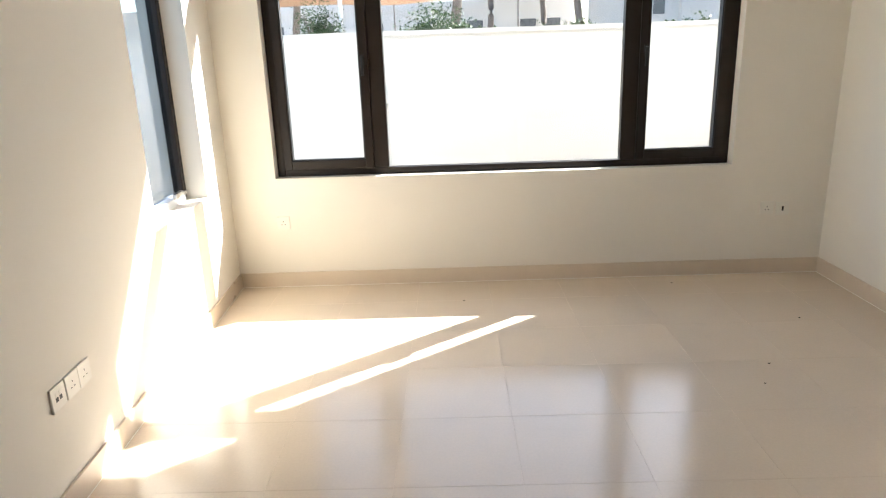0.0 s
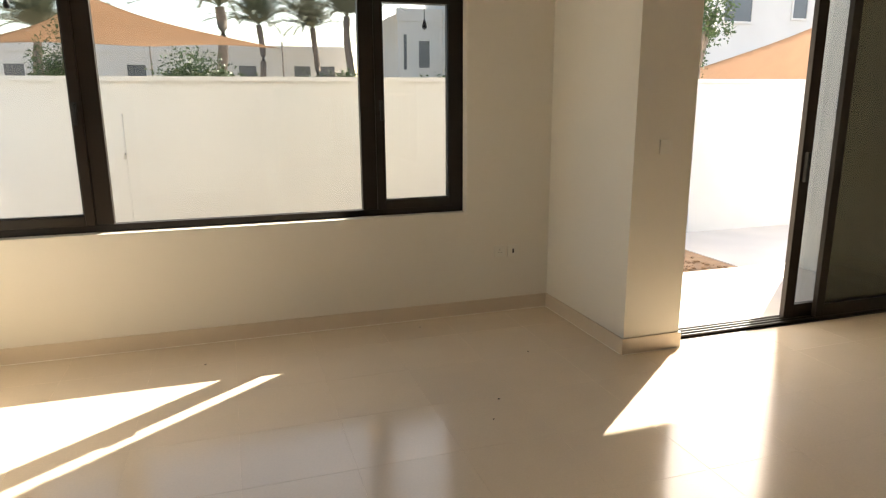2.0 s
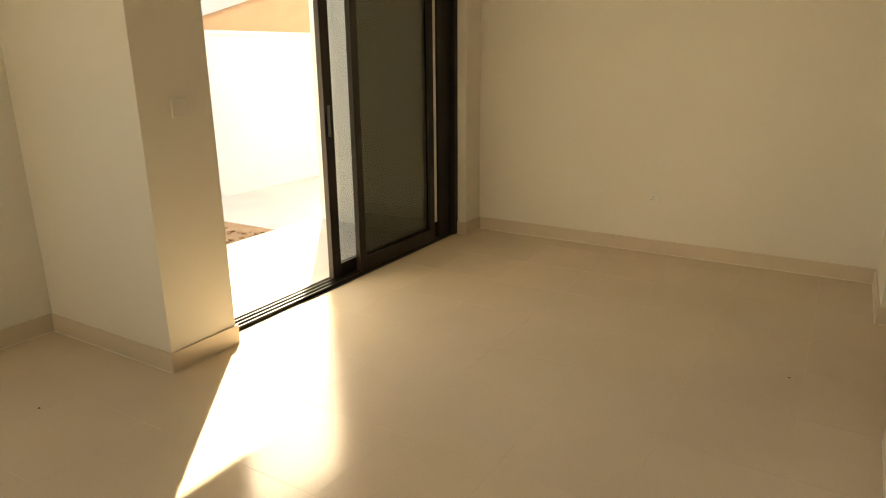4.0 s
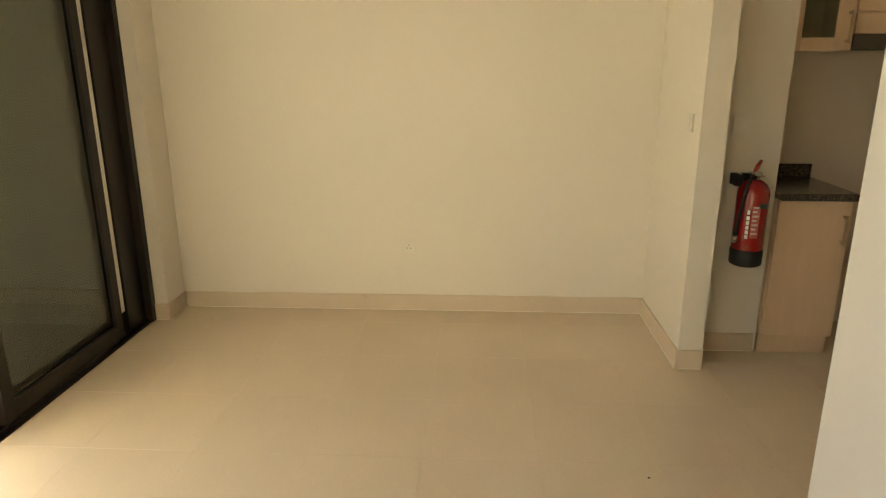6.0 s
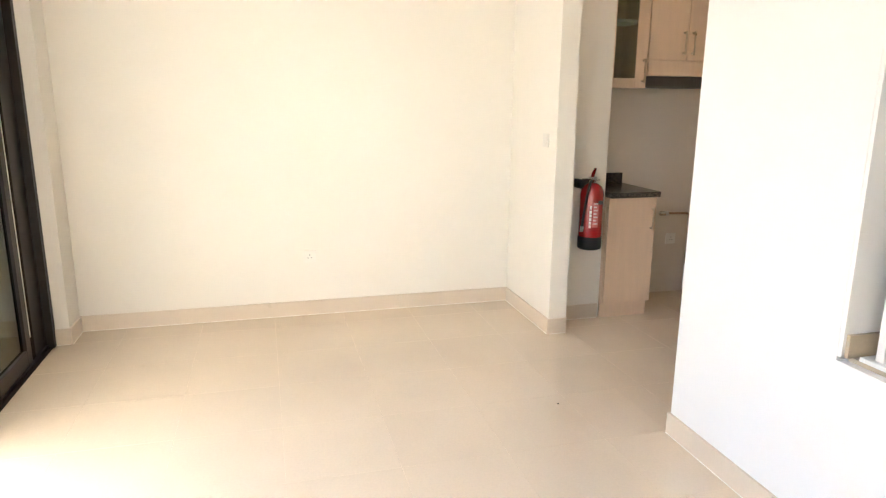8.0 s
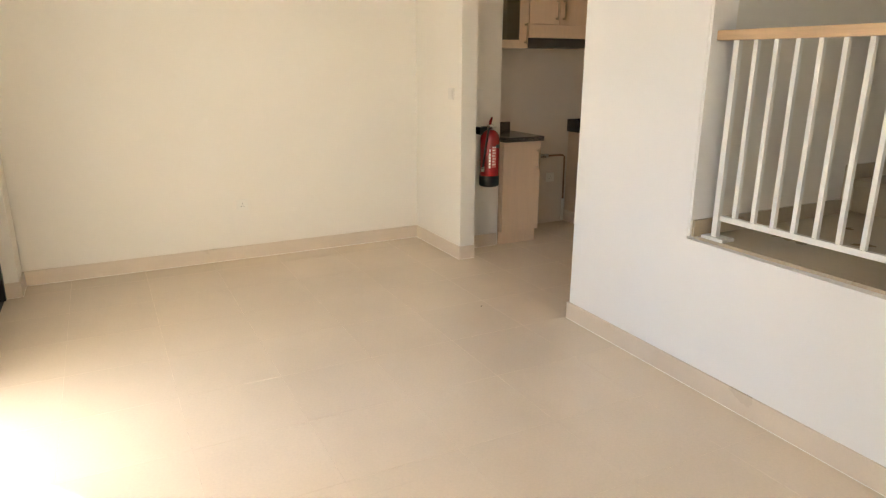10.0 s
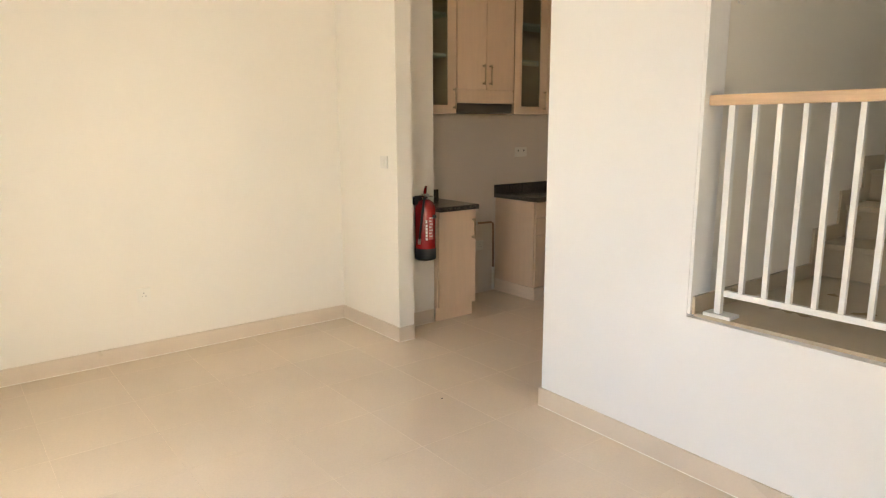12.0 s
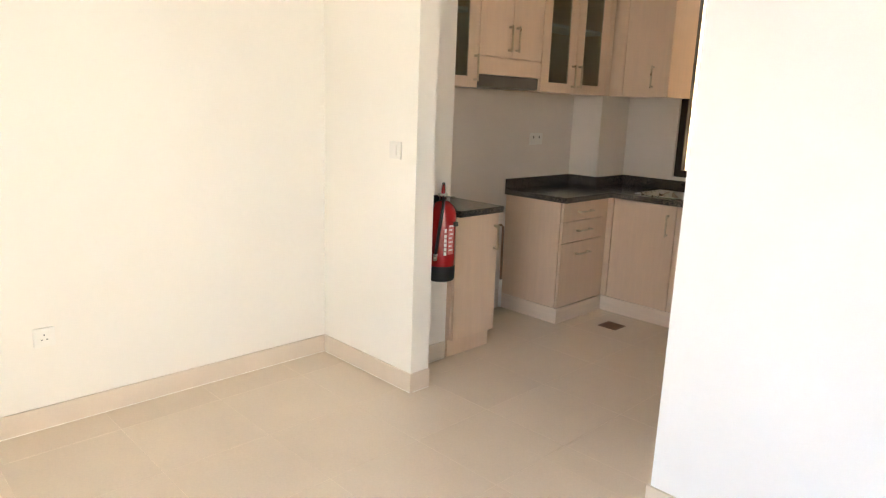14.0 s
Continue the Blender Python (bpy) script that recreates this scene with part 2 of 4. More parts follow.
SWING = Matrix.Translation((3.735, SOUTH, 0)) @ Matrix.Rotation(radians(-1.15), 4, 'Z') @ Matrix.Translation((-3.735, -SOUTH, 0))
wall_south.matrix_world = SWING       # this wall is not quite square to the room
structure("wall_stair_side", boxes((2.88, -2.4, -.1, 3.0, 1.575, 5.2)), PAINT, "cream painted stair wall", "wall")
structure("wall_reveal", boxes((2.88, 1.576, .715, 2.8945, 1.7205, 2.499)), WHITEPAINT, "white painted reveal of the stair opening", "wall")
structure("wall_kitchen_side", boxes((3.60, KY, -.1, 3.735, 1.575, TOP)), PAINT, "cream painted kitchen wall", "wall")
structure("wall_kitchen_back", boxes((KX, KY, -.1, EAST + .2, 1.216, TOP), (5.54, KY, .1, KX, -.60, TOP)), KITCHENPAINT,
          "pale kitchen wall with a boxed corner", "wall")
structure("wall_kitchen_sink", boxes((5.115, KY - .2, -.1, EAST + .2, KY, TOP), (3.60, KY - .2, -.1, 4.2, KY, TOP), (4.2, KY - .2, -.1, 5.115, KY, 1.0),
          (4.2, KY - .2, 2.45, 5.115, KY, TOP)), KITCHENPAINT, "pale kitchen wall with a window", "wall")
structure("wall_back", boxes((BAY_L - .25, -1.8, -.1, 1.2, -1.6, TOP)), PAINT, "cream painted back wall", "wall")
# the high opening in the end wall is added to let daylight in
structure("wall_stair_end", boxes((1.08, -2.4, -.1, 1.2, 1.575, 5.2), (1.2, -2.5, -.1, 2.88, -2.4, 3.0), (1.2, -2.5, 4.95, 2.88, -2.4, 5.2), (1.2, -2.5, 3.0, 1.3, -2.4, 4.95), (2.75, -2.5, 3.0, 2.88, -2.4, 4.95), (1.08, 1.575, TOP + .12, 3.0, 1.7, 5.2)), PAINT,
          "cream painted stairwell walls", "wall")
structure("ceiling", boxes((BAY_L - .25, 1.58, TOP, EAST + .2, OUT, TOP + .12), (BAY_L - .25, -1.8, TOP, 1.2, 1.58, TOP + .12),
          (3.0, KY - .2, TOP, EAST + .2, 1.58, TOP + .12)), CEIL, "plain white ceiling", "ceiling")
structure("stairwell_ceiling", boxes((1.08, -2.5, 5.2, 3.0, 1.7, 5.3)), CEIL, "plain white stairwell ceiling", "ceiling")
structure("porch_roof", boxes((DOOR_L, 4.98, 2.52, 5.96, OUT, 2.74)), BOUNDARY, "cream rendered porch roof above the sliding door", "roof")
structure("upper_storey", boxes((BAY_L - .25, 5.8, TOP + .12, EAST + .2, OUT, 5.6), (BAY_L - .25, -2.7, TOP + .12, BAY_L - .05, 5.8, 5.6), (EAST, -2.7, TOP + .12, EAST + .2, 5.8, 5.6),
          (BAY_L - .05, -2.7, TOP + .12, 1.3, -2.52, 5.6), (2.75, -2.7, TOP + .12, EAST, -2.52, 5.6), (1.3, -2.7, 4.95, 2.75, -2.52, 5.6), (BAY_L - .25, -2.7, 5.6, EAST + .2, OUT, 5.8)), BOUNDARY, "cream rendered upper storey and roof", "house")


# skirting
def skirting(*runs):
    h, d = 0.103, 0.012
    for x0, y0, x1, y1, nx, ny in runs:
        bm = boxes((min(x0, x1, x0 + nx * d), min(y0, y1, y0 + ny * d), 0, max(x0, x1, x0 + nx * d), max(y0, y1, y0 + ny * d), h), bevel=0.002)
        if y0 == y1 == SOUTH and x0 == 1.2:
            bmesh.ops.transform(bm, matrix=SWING, verts=bm.verts)
        if x0 == x1 == BAY_L:
            bmesh.ops.transform(bm, matrix=WEST, verts=bm.verts)
        structure("baseboard", bm, SKIRT, "beige tile skirting along the wall", "skirting")
        e = d + .0028
        joint = boxes((min(x0, x1, x0 + nx * e) + (.004 if ny else 0), min(y0, y1, y0 + ny * e) + (.004 if nx else 0), 0,
                       max(x0, x1, x0 + nx * e) - (.004 if ny else 0), max(y0, y1, y0 + ny * e) - (.004 if nx else 0), .0028))
        if y0 == y1 == SOUTH and x0 == 1.2:
            bmesh.ops.transform(joint, matrix=SWING, verts=joint.verts)
        if x0 == x1 == BAY_L:
            bmesh.ops.transform(joint, matrix=WEST, verts=joint.verts)
        structure("trim", joint, CAULK, "thin white grout line under the skirting", "trim")


skirting((BAY_L, BAY_Y, BAY_R, BAY_Y, 0, -1), (BAY_L, -1.6, BAY_L, BAY_Y - .012, 1, 0), (BAY_R, DOOR_Y, BAY_R, BAY_Y - .012, -1, 0),
         (BAY_R - .012, DOOR_Y, DOOR_L + .012, DOOR_Y, 0, -1), (DOOR_L, DOOR_Y, DOOR_L, 4.765, 1, 0), (DOOR_R, DOOR_Y, DOOR_R, 4.765, -1, 0),
         (DOOR_R - .012, DOOR_Y, EAST, DOOR_Y, 0, -1), (EAST, SOUTH, EAST, DOOR_Y - .012, -1, 0), (5.105 - .012, SOUTH, EAST - .012, SOUTH, 0, 1),
         (5.105, 1.58, 5.105, SOUTH, -1, 0), (5.345, 1.23, 5.345, 1.58, -1, 0), (1.2, SOUTH, 3.747, SOUTH, 0, 1), (3.735, -.4, 3.735, SOUTH, 1, 0))

# floor: grout bed; the tiles are laid last
floor = structure("floor", boxes((BAY_L - .2, -1.7, -.12, BAY_R + .3, BAY_Y + .1, -.0007), (BAY_R + .3, 1.6, -.12, EAST + .1, 4.765, -.0007),
                  (3.0, KY - .1, -.12, EAST + .1, 1.6, -.0007)), GROUT, "floor of beige polished porcelain tiles", "floor")

# ---- windows ----
def framed_window():
    w = tagged(thing("window_1", (0.5, 5.82, SILL), "wide dark bronze aluminium window with three panes", "window"), kind="structure")
    y0, y1 = 5.79, 5.85
    z0, z1 = SILL, HEAD
    zt = 2.21                               # transom under the upper lights
    part("window_frame", boxes((WIN_L, y0, z0, WIN_L + .05, y1, z1), (WIN_R - .05, y0, z0, WIN_R, y1, z1), (WIN_L + .05, y0, z0, WIN_R - .05, y1, z0 + .045),
         (WIN_L + .05, y0, z1 - .05, WIN_R - .05, y1, z1), (-.31, y0, z0 + .045, -.21, y1, z1 - .05), (1.335, y0, z0 + .045, 1.435, y1, z1 - .05),
         (WIN_L + .05, y0, zt, -.31, y1, zt + .14), (-.21, y0, zt, 1.335, y1, zt + .14), (1.435, y0, zt, WIN_R - .05, y1, zt + .14), bevel=.004), BRONZE, w)
    for a, b, hx in ((WIN_L + .05, -.31, -.345), (1.435, WIN_R - .05, 1.47)):
        s = part("sash", boxes((a, y0 - .012, z0 + .045, a + .055, y1 + .012, zt), (b - .055, y0 - .012, z0 + .045, b, y1 + .012, zt),
                 (a + .055, y0 - .012, z0 + .045, b - .055, y1 + .012, z0 + .105), (a + .055, y0 - .012, zt - .06, b - .055, y1 + .012, zt), bevel=.004), BRONZE, w)
        part("pane", boxes((a + .055, 5.815, z0 + .105, b - .055, 5.821, zt - .06)), GLASS, s).visible_shadow = False
        part("bead", boxes((a + .055, y0 - .004, z0 + .105, a + .063, y0 + .02, zt - .06), (b - .063, y0 - .004, z0 + .105, b - .055, y0 + .02, zt - .06),
             (a + .063, y0 - .004, z0 + .105, b - .063, y0 + .02, z0 + .113)), RUBBER, s, "black glazing bead")
        h = box(bmesh.new(), hx - .012, y0 - .022, 1.46, hx + .012, y0 - .012, 1.53, bevel=.003)
        box(h, hx - .009, y0 - .05, 1.40, hx + .009, y0 - .032, 1.52, bevel=.004)
        box(h, hx - .007, y0 - .034, 1.487, hx + .007, y0 - .020, 1.503)
        part("window_handle", h, RUBBER, s, "black lever handle")
        part("pane", boxes((a, 5.815, zt + .14, b, 5.821, z1 - .05)), GLASS, w).visible_shadow = False
    part("pane", boxes((-.21, 5.815, z0 + .045, 1.335, 5.821, zt)), GLASS, w).visible_shadow = False
    part("pane", boxes((-.21, 5.815, zt + .14, 1.335, 5.821, z1 - .05)), GLASS, w).visible_shadow = False


framed_window()


def side_window():
    w = tagged(thing("window_2", (-1.44, 4.88, .74), "narrow dark bronze aluminium side window", "window"), kind="structure")
    w.matrix_world = WEST @ Matrix.Translation((-1.44, 4.88, .74))
    x0, x1 = -1.46, -1.40
    part("window_frame", boxes((x0, LW0, .74, x1, LW0 + .05, HEAD), (x0, LW1 - .05, .74, x1, LW1, HEAD),
         (x0, LW0 + .05, HEAD - .05, x1, LW1 - .05, HEAD), bevel=.004), BRONZE, w)
    part("pane", boxes((-1.434, LW0 + .05, .79, -1.428, LW1 - .05, HEAD - .05)), DOORGLASS, w).visible_shadow = False
    part("bottom_rail", boxes((x0, LW0 + .05, .74, x1 + .012, LW1 - .05, .785), bevel=.003), RAILGREY, w, "pale grey aluminium bottom rail")
    part("stay", boxes((-1.388, 4.98, .785, -1.363, 5.10, .815), (-1.388, 5.10, .785, -1.373, 5.19, .80), bevel=.003), STEEL, w, "grey metal window stay")


side_window()


def sliding_door():
    d = tagged(thing("door_1", (4.3, 4.87, 0), "half-open dark bronze sliding glass door", "door"), kind="structure")
    part("door_frame", boxes((DOOR_L, 4.765, 2.36, DOOR_R, 4.93, 2.42), (DOOR_R - .05, 4.755, -.02, DOOR_R, 4.93, 2.36), (5.402, 4.80, .0, DOOR_R - .05, 4.895, 2.36), (DOOR_L, 4.765, -.06, DOOR_R - .05, 4.93, .0), bevel=.003), BRONZE, d)
    for y in (4.795, 4.835, 4.875, 4.91):
        part("track", boxes((DOOR_L, y - .006, 0, DOOR_R - .05, y + .006, .022)), BRONZE, d)
    for name, a, b, y, glass in (("sliding_leaf", 4.12, 5.40, 4.875, DOORGLASS), ("fixed_leaf", 4.345, 5.335, 4.815, TINTED)):
        st = .085 if name == "sliding_leaf" else .07
        leaf = part(name, boxes((a, y - .02, .022, a + st, y + .02, 2.36), (b - st, y - .02, .022, b, y + .02, 2.36), (a + st, y - .02, .022, b - st, y + .02, .11),
                    (a + st, y - .02, 2.27, b - st, y + .02, 2.36), bevel=.003), BRONZE, d)
        part("pane", boxes((a + st, y - .003, .11, b - st, y + .003, 2.27)), glass, leaf).visible_shadow = False
        if name == "sliding_leaf":
            # pale upright strip between the fixed leaf and the jamb
            part("pale_strip", boxes((5.343, 4.81, .15, 5.393, 4.818, 2.3)), PLASTIC, d, "pale grey upright strip beside the fixed leaf")
            part("handle", boxes((a + .025, y - .045, .98, a + .05, y - .02, 1.18), bevel=.005), RUBBER, leaf, "black recessed pull handle")


sliding_door()

# ---- kitchen blocks ----
def handle(parent, centre, axis, length, out):
    """A square bar handle; axis: the way it runs, out: the way it stands off."""
    c, a, o = Vector(centre), Vector(axis), Vector(out)
    s = a.cross(o)
    bm = bmesh.new()
    def bar(p0, p1, w):
        lo = [min(p0[i], p1[i]) - w[i] for i in range(3)]
        hi = [max(p0[i], p1[i]) + w[i] for i in range(3)]
        box(bm, *lo, *hi, bevel=.0015)
    t = Vector([.005 * (abs(s[i]) + abs(o[i])) for i in range(3)])
    bar(c - a * length / 2 + o * .03, c + a * length / 2 + o * .03, t)
    for k in (-1, 1):
        p = c + a * (k * (length / 2 - .012))
        w = Vector([.007 * (abs(s[i]) + abs(a[i])) for i in range(3)])
        bar(p, p + o * .026, w)
    return part("handle", bm, HANDLESTEEL, parent, "satin bronze-grey steel bar handle")


def door_panel(parent, name, lo, hi, mat=WOOD):
    return part(name, boxes((*lo, *hi), bevel=.002), mat, parent)


def base_unit_small():
    u = thing("base_cabinet", (5.55, 1.02, 0), "pale oak laminate base cabinet beside the cooker gap", "kitchen cabinet", "kitchen base cabinets")
    part("body", boxes((5.315, .842, .11, KX - .003, 1.213, .86)), WOOD, u)
    part("toe_kick", boxes((5.33, .847, 0, 5.345, 1.21, .11), (5.345, .847, 0, 5.75, .862, .11)), WOOD, u)
    d = door_panel(u, "door", (5.29, .844, .112), (5.308, 1.21, .857))
    handle(d, (5.29, .877, .71), (0, 0, 1), .16, (-1, 0, 0))


base_unit_small()
tagged(link("worktop", boxes((5.258, .836, .862, KX - .002, 1.214, .9), (KX - .022, .836, .9, KX - .002, 1.214, .975), bevel=.003), GRANITE, (5.5, 1.03, .862)),
       "dark speckled granite worktop on the small cabinet", "worktop")


def drawer_unit():
    u = thing("drawer_cabinet", (5.55, -.1, 0), "pale oak laminate cabinet with three drawers", "kitchen cabinet", "kitchen base cabinets")
    part("body", boxes((5.312, -.40, .11, KX - .003, .17, .86)), WOOD, u)
    part("plinth", boxes((5.280, -.393, 0, 5.296, .178, .1095), (5.296, .1715, 0, KX - .01, .178, .1095), bevel=.002), PLINTH, u)
    part("filler", boxes((5.289, -.398, .112, 5.312, -.339, .857), bevel=.002), WOOD, u)
    for z0, z1 in ((.728, .855), (.577, .721), (.115, .570)):
        d = door_panel(u, "drawer", (5.285, -.335, z0), (5.303, .17, z1))
        handle(d, (5.285, -.08, z1 - (.068 if z0 > .2 else .085)), (0, 1, 0), .17, (-1, 0, 0))


drawer_unit()


def sink_unit():
    u = thing("sink_cabinet", (4.6, -.7, 0), "pale oak laminate sink cabinet with doors", "kitchen cabinet", "kitchen base cabinets")
    part("body", boxes((3.74, -.99, .11, 5.30, -.435, .86)), WOOD, u)
    part("plinth", boxes((3.74, -.41, 0, 5.296, -.394, .1095), bevel=.002), PLINTH, u)
    part("filler", boxes((5.245, -.418, .112, 5.303, -.40, .857)), WOOD, u)
    for a, b in ((4.758, 5.238), (4.272, 4.752), (3.75, 4.266)):
        d = door_panel(u, "door", (a, -.418, .112), (b, -.40, .857))
        handle(d, (a + .052, -.40, .72), (0, 0, 1), .16, (0, 1, 0))


sink_unit()


def worktop_l():
    t = thing("worktop_corner", (5.4, -.6, .862), "dark speckled granite corner worktop with upstand", "worktop")
    sx0, sx1, sy0, sy1 = 4.42, 5.12, -.86, -.50
    part("slab", boxes((5.255, -.395, .862, KX - .002, .19, .9), (sx1, KY + .002, .862, KX - .002, -.395, .9), (3.74, KY + .002, .862, sx0, -.385, .9),
         (sx0, sy1, .862, sx1, -.385, .9), (sx0, KY + .002, .862, sx1, sy0, .9), (5.12, -.395, .862, 5.255, -.385, .9)), GRANITE, t)
    part("upstand", boxes((KX - .022, -.598, .9, KX - .002, .19, .975), (5.52, -.598, .9, KX - .022, -.578, .975), (5.52, KY + .022, .9, 5.538, -.598, .975),
         (3.74, KY + .002, .9, 5.538, KY + .022, .975), bevel=.002), GRANITE, t)
    s = thing("sink", ((sx0 + sx1) / 2, (sy0 + sy1) / 2, .70), "stainless steel inset sink in the granite worktop", "sink")
    part("bowl", boxes((sx0 + .003, sy0 + .003, .70, sx1 - .003, sy1 - .003, .706), (sx0 + .003, sy0 + .003, .706, sx0 + .01, sy1 - .003, .9),
         (sx1 - .01, sy0 + .003, .706, sx1 - .003, sy1 - .003, .9), (sx0 + .01, sy0 + .003, .706, sx1 - .01, sy0 + .01, .9),
         (sx0 + .01, sy1 - .01, .706, sx1 - .01, sy1 - .003, .9), (4.765, sy0 + .01, .706, 4.785, sy1 - .01, .88)), STEEL, s)
    part("rim", boxes((sx0 - .018, sy0 - .018, .901, sx0 + .003, sy1 + .018, .905), (sx1 - .003, sy0 - .018, .901, sx1 + .018, sy1 + .018, .905),
         (sx0 + .003, sy0 - .018, .901, sx1 - .003, sy0 + .003, .905), (sx0 + .003, sy1 - .003, .901, sx1 - .003, sy1 + .018, .905)), STEEL, s)
    f = thing("mixer_tap", (4.84, -.93, .9), "chrome kitchen mixer tap behind the sink", "tap")
    bm = bmesh.new()
    tube(bm, [(4.84, -.93, .9), (4.84, -.93, 1.02)], .022, 14)
    part("base", bm, STEEL, f)
    bm = bmesh.new()
    tube(bm, [(4.84, -.93, 1.02), (4.84, -.93, 1.14), (4.84, -.91, 1.19), (4.84, -.86, 1.21), (4.84, -.78, 1.19), (4.84, -.75, 1.14)], .011, 10)
    part("spout", bm, STEEL, f)
    bm = bmesh.new()
    tube(bm, [(4.84, -.93, 1.01), (4.93, -.93, 1.06)], .007, 8)
    part("lever", bm, STEEL, f)


worktop_l()


def glass_door(u, x, y0, y1, z0, z1, hy):
    """A framed glass door that faces -x."""
    w, r = .085, .065
    d = part("door", boxes((x, y0, z0, x + .018, y0 + w, z1), (x, y1 - w, z0, x + .018, y1, z1), (x, y0 + w, z0, x + .018, y1 - w, z0 + r), (x, y0 + w, z1 - r, x + .018, y1 - w, z1), bevel=.002), WOOD, u)
    part("pane", boxes((x + .006, y0 + w, z0 + r, x + .011, y1 - w, z1 - r)), CABGLASS, d, "grey-green tinted glass")
    handle(d, (x, hy, z0 + .115), (0, 0, 1), .16, (-1, 0, 0))
    return d


UX, UB, UT = 5.49, 1.594, 2.62


def wall_unit(name, at, y0, y1, label, shelves=True):
    u = thing(name, at, label, "kitchen cabinet", "kitchen wall cabinets")
    x0, x1 = UX + .02, KX - .002
    part("body", boxes((x0, y0, UB, x1, y0 + .018, UT), (x0, y1 - .018, UB, x1, y1, UT), (x0, y0 + .018, UB, x1, y1 - .018, UB + .018),
         (x0, y0 + .018, UT - .018, x1, y1 - .018, UT), (x1 - .01, y0 + .018, UB + .018, x1, y1 - .018, UT - .018)), WOOD, u)
    if shelves:
        for z in (2.03, 2.33):
            part("shelf", boxes((x0 + .02, y0 + .02, z, x1 - .012, y1 - .02, z + .018)), WOOD_DARK, u)
    return u


u = wall_unit("wall_cabinet", (5.65, 1.04, UB), .875, 1.213, "pale oak wall cabinet with one glass door")
glass_door(u, UX, .877, 1.211, UB, UT, .905)
u = wall_unit("wall_cabinet", (5.65, -.2, UB), -.60, .255, "pale oak wall cabinet with two glass doors")
glass_door(u, UX, -.137, .253, UB, UT, -.100)
glass_door(u, UX, -.53, -.141, UB, UT, -.178)
part("filler", boxes((UX, -.598, UB, UX + .018, -.534, UT), bevel=.002), WOOD, u)


def hood_unit():
    u = thing("hood_cabinet", (5.65, .56, 1.69), "pale oak wall cabinet above the cooker hood", "kitchen cabinet", "kitchen wall cabinets")
    part("body", boxes((UX + .02, .26, 1.680, KX - .002, .87, UT)), WOOD, u)
    part("fascia", boxes((UX, .262, 1.678, UX + .018, .868, 1.775), bevel=.002), WOOD, u)
    for y0, y1, hy in ((.567, .868, .60), (.262, .563, .53)):
        d = door_panel(u, "door", (UX, y0, 1.785), (UX + .018, y1, UT))
        handle(d, (UX, hy, 1.90), (0, 0, 1), .16, (-1, 0, 0))
    h = thing("cooker_hood", (5.65, .56, 1.60), "dark steel cooker hood under the wall cabinet", "cooker hood")
    part("casing", boxes((UX + .03, .265, 1.600, KX - .004, .865, 1.677), bevel=.004), HOODSTEEL, h)
    part("front_strip", boxes((UX + .012, .268, 1.604, UX + .03, .862, 1.676), bevel=.003), HOODSTEEL, h)
    part("filter", boxes((5.56, .30, 1.597, 5.76, .55, 1.600), (5.56, .58, 1.597, 5.76, .83, 1.600)), HOODSTEEL, h, "grey mesh filter")


hood_unit()


def corner_unit():
    u = thing("wall_cabinet", (5.28, -.82, UB), "pale oak wall cabinet with one plain door", "kitchen cabinet", "kitchen wall cabinets")
    part("body", boxes((5.04, KY + .002, UB, 5.535, -.662, UT)), WOOD, u)
    part("filler", boxes((5.405, -.66, UB, 5.488, -.642, UT), bevel=.002), WOOD, u)
    d = door_panel(u, "door", (5.04, -.66, UB), (5.40, -.642, UT))
    handle(d, (5.165, -.642, 1.735), (0, 0, 1), .16, (0, 1, 0))


corner_unit()


def kitchen_window():
    w = tagged(thing("window_3", (4.66, KY - .1, 1.0), "dark bronze aluminium kitchen window", "window"), kind="structure")
    y0, y1, x0, x1, z0, z1 = KY - .10, KY - .03, 4.2, 5.115, 1.0, 2.45
    part("window_frame", boxes((x0, y0, z0, x0 + .055, y1, z1), (x1 - .055, y0, z0, x1, y1, z1), (x0 + .055, y0, z0, x1 - .055, y1, z0 + .055),
         (x0 + .055, y0, z1 - .055, x1 - .055, y1, z1), (4.63, y0, z0 + .055, 4.69, y1, z1 - .055), bevel=.003), BRONZE, w)
    for a, b in ((x0 + .055, 4.63), (4.69, x1 - .055)):
        part("pane", boxes((a, KY - .073, z0 + .055, b, KY - .067, z1 - .055)), WARMGLASS, w)


kitchen_window()


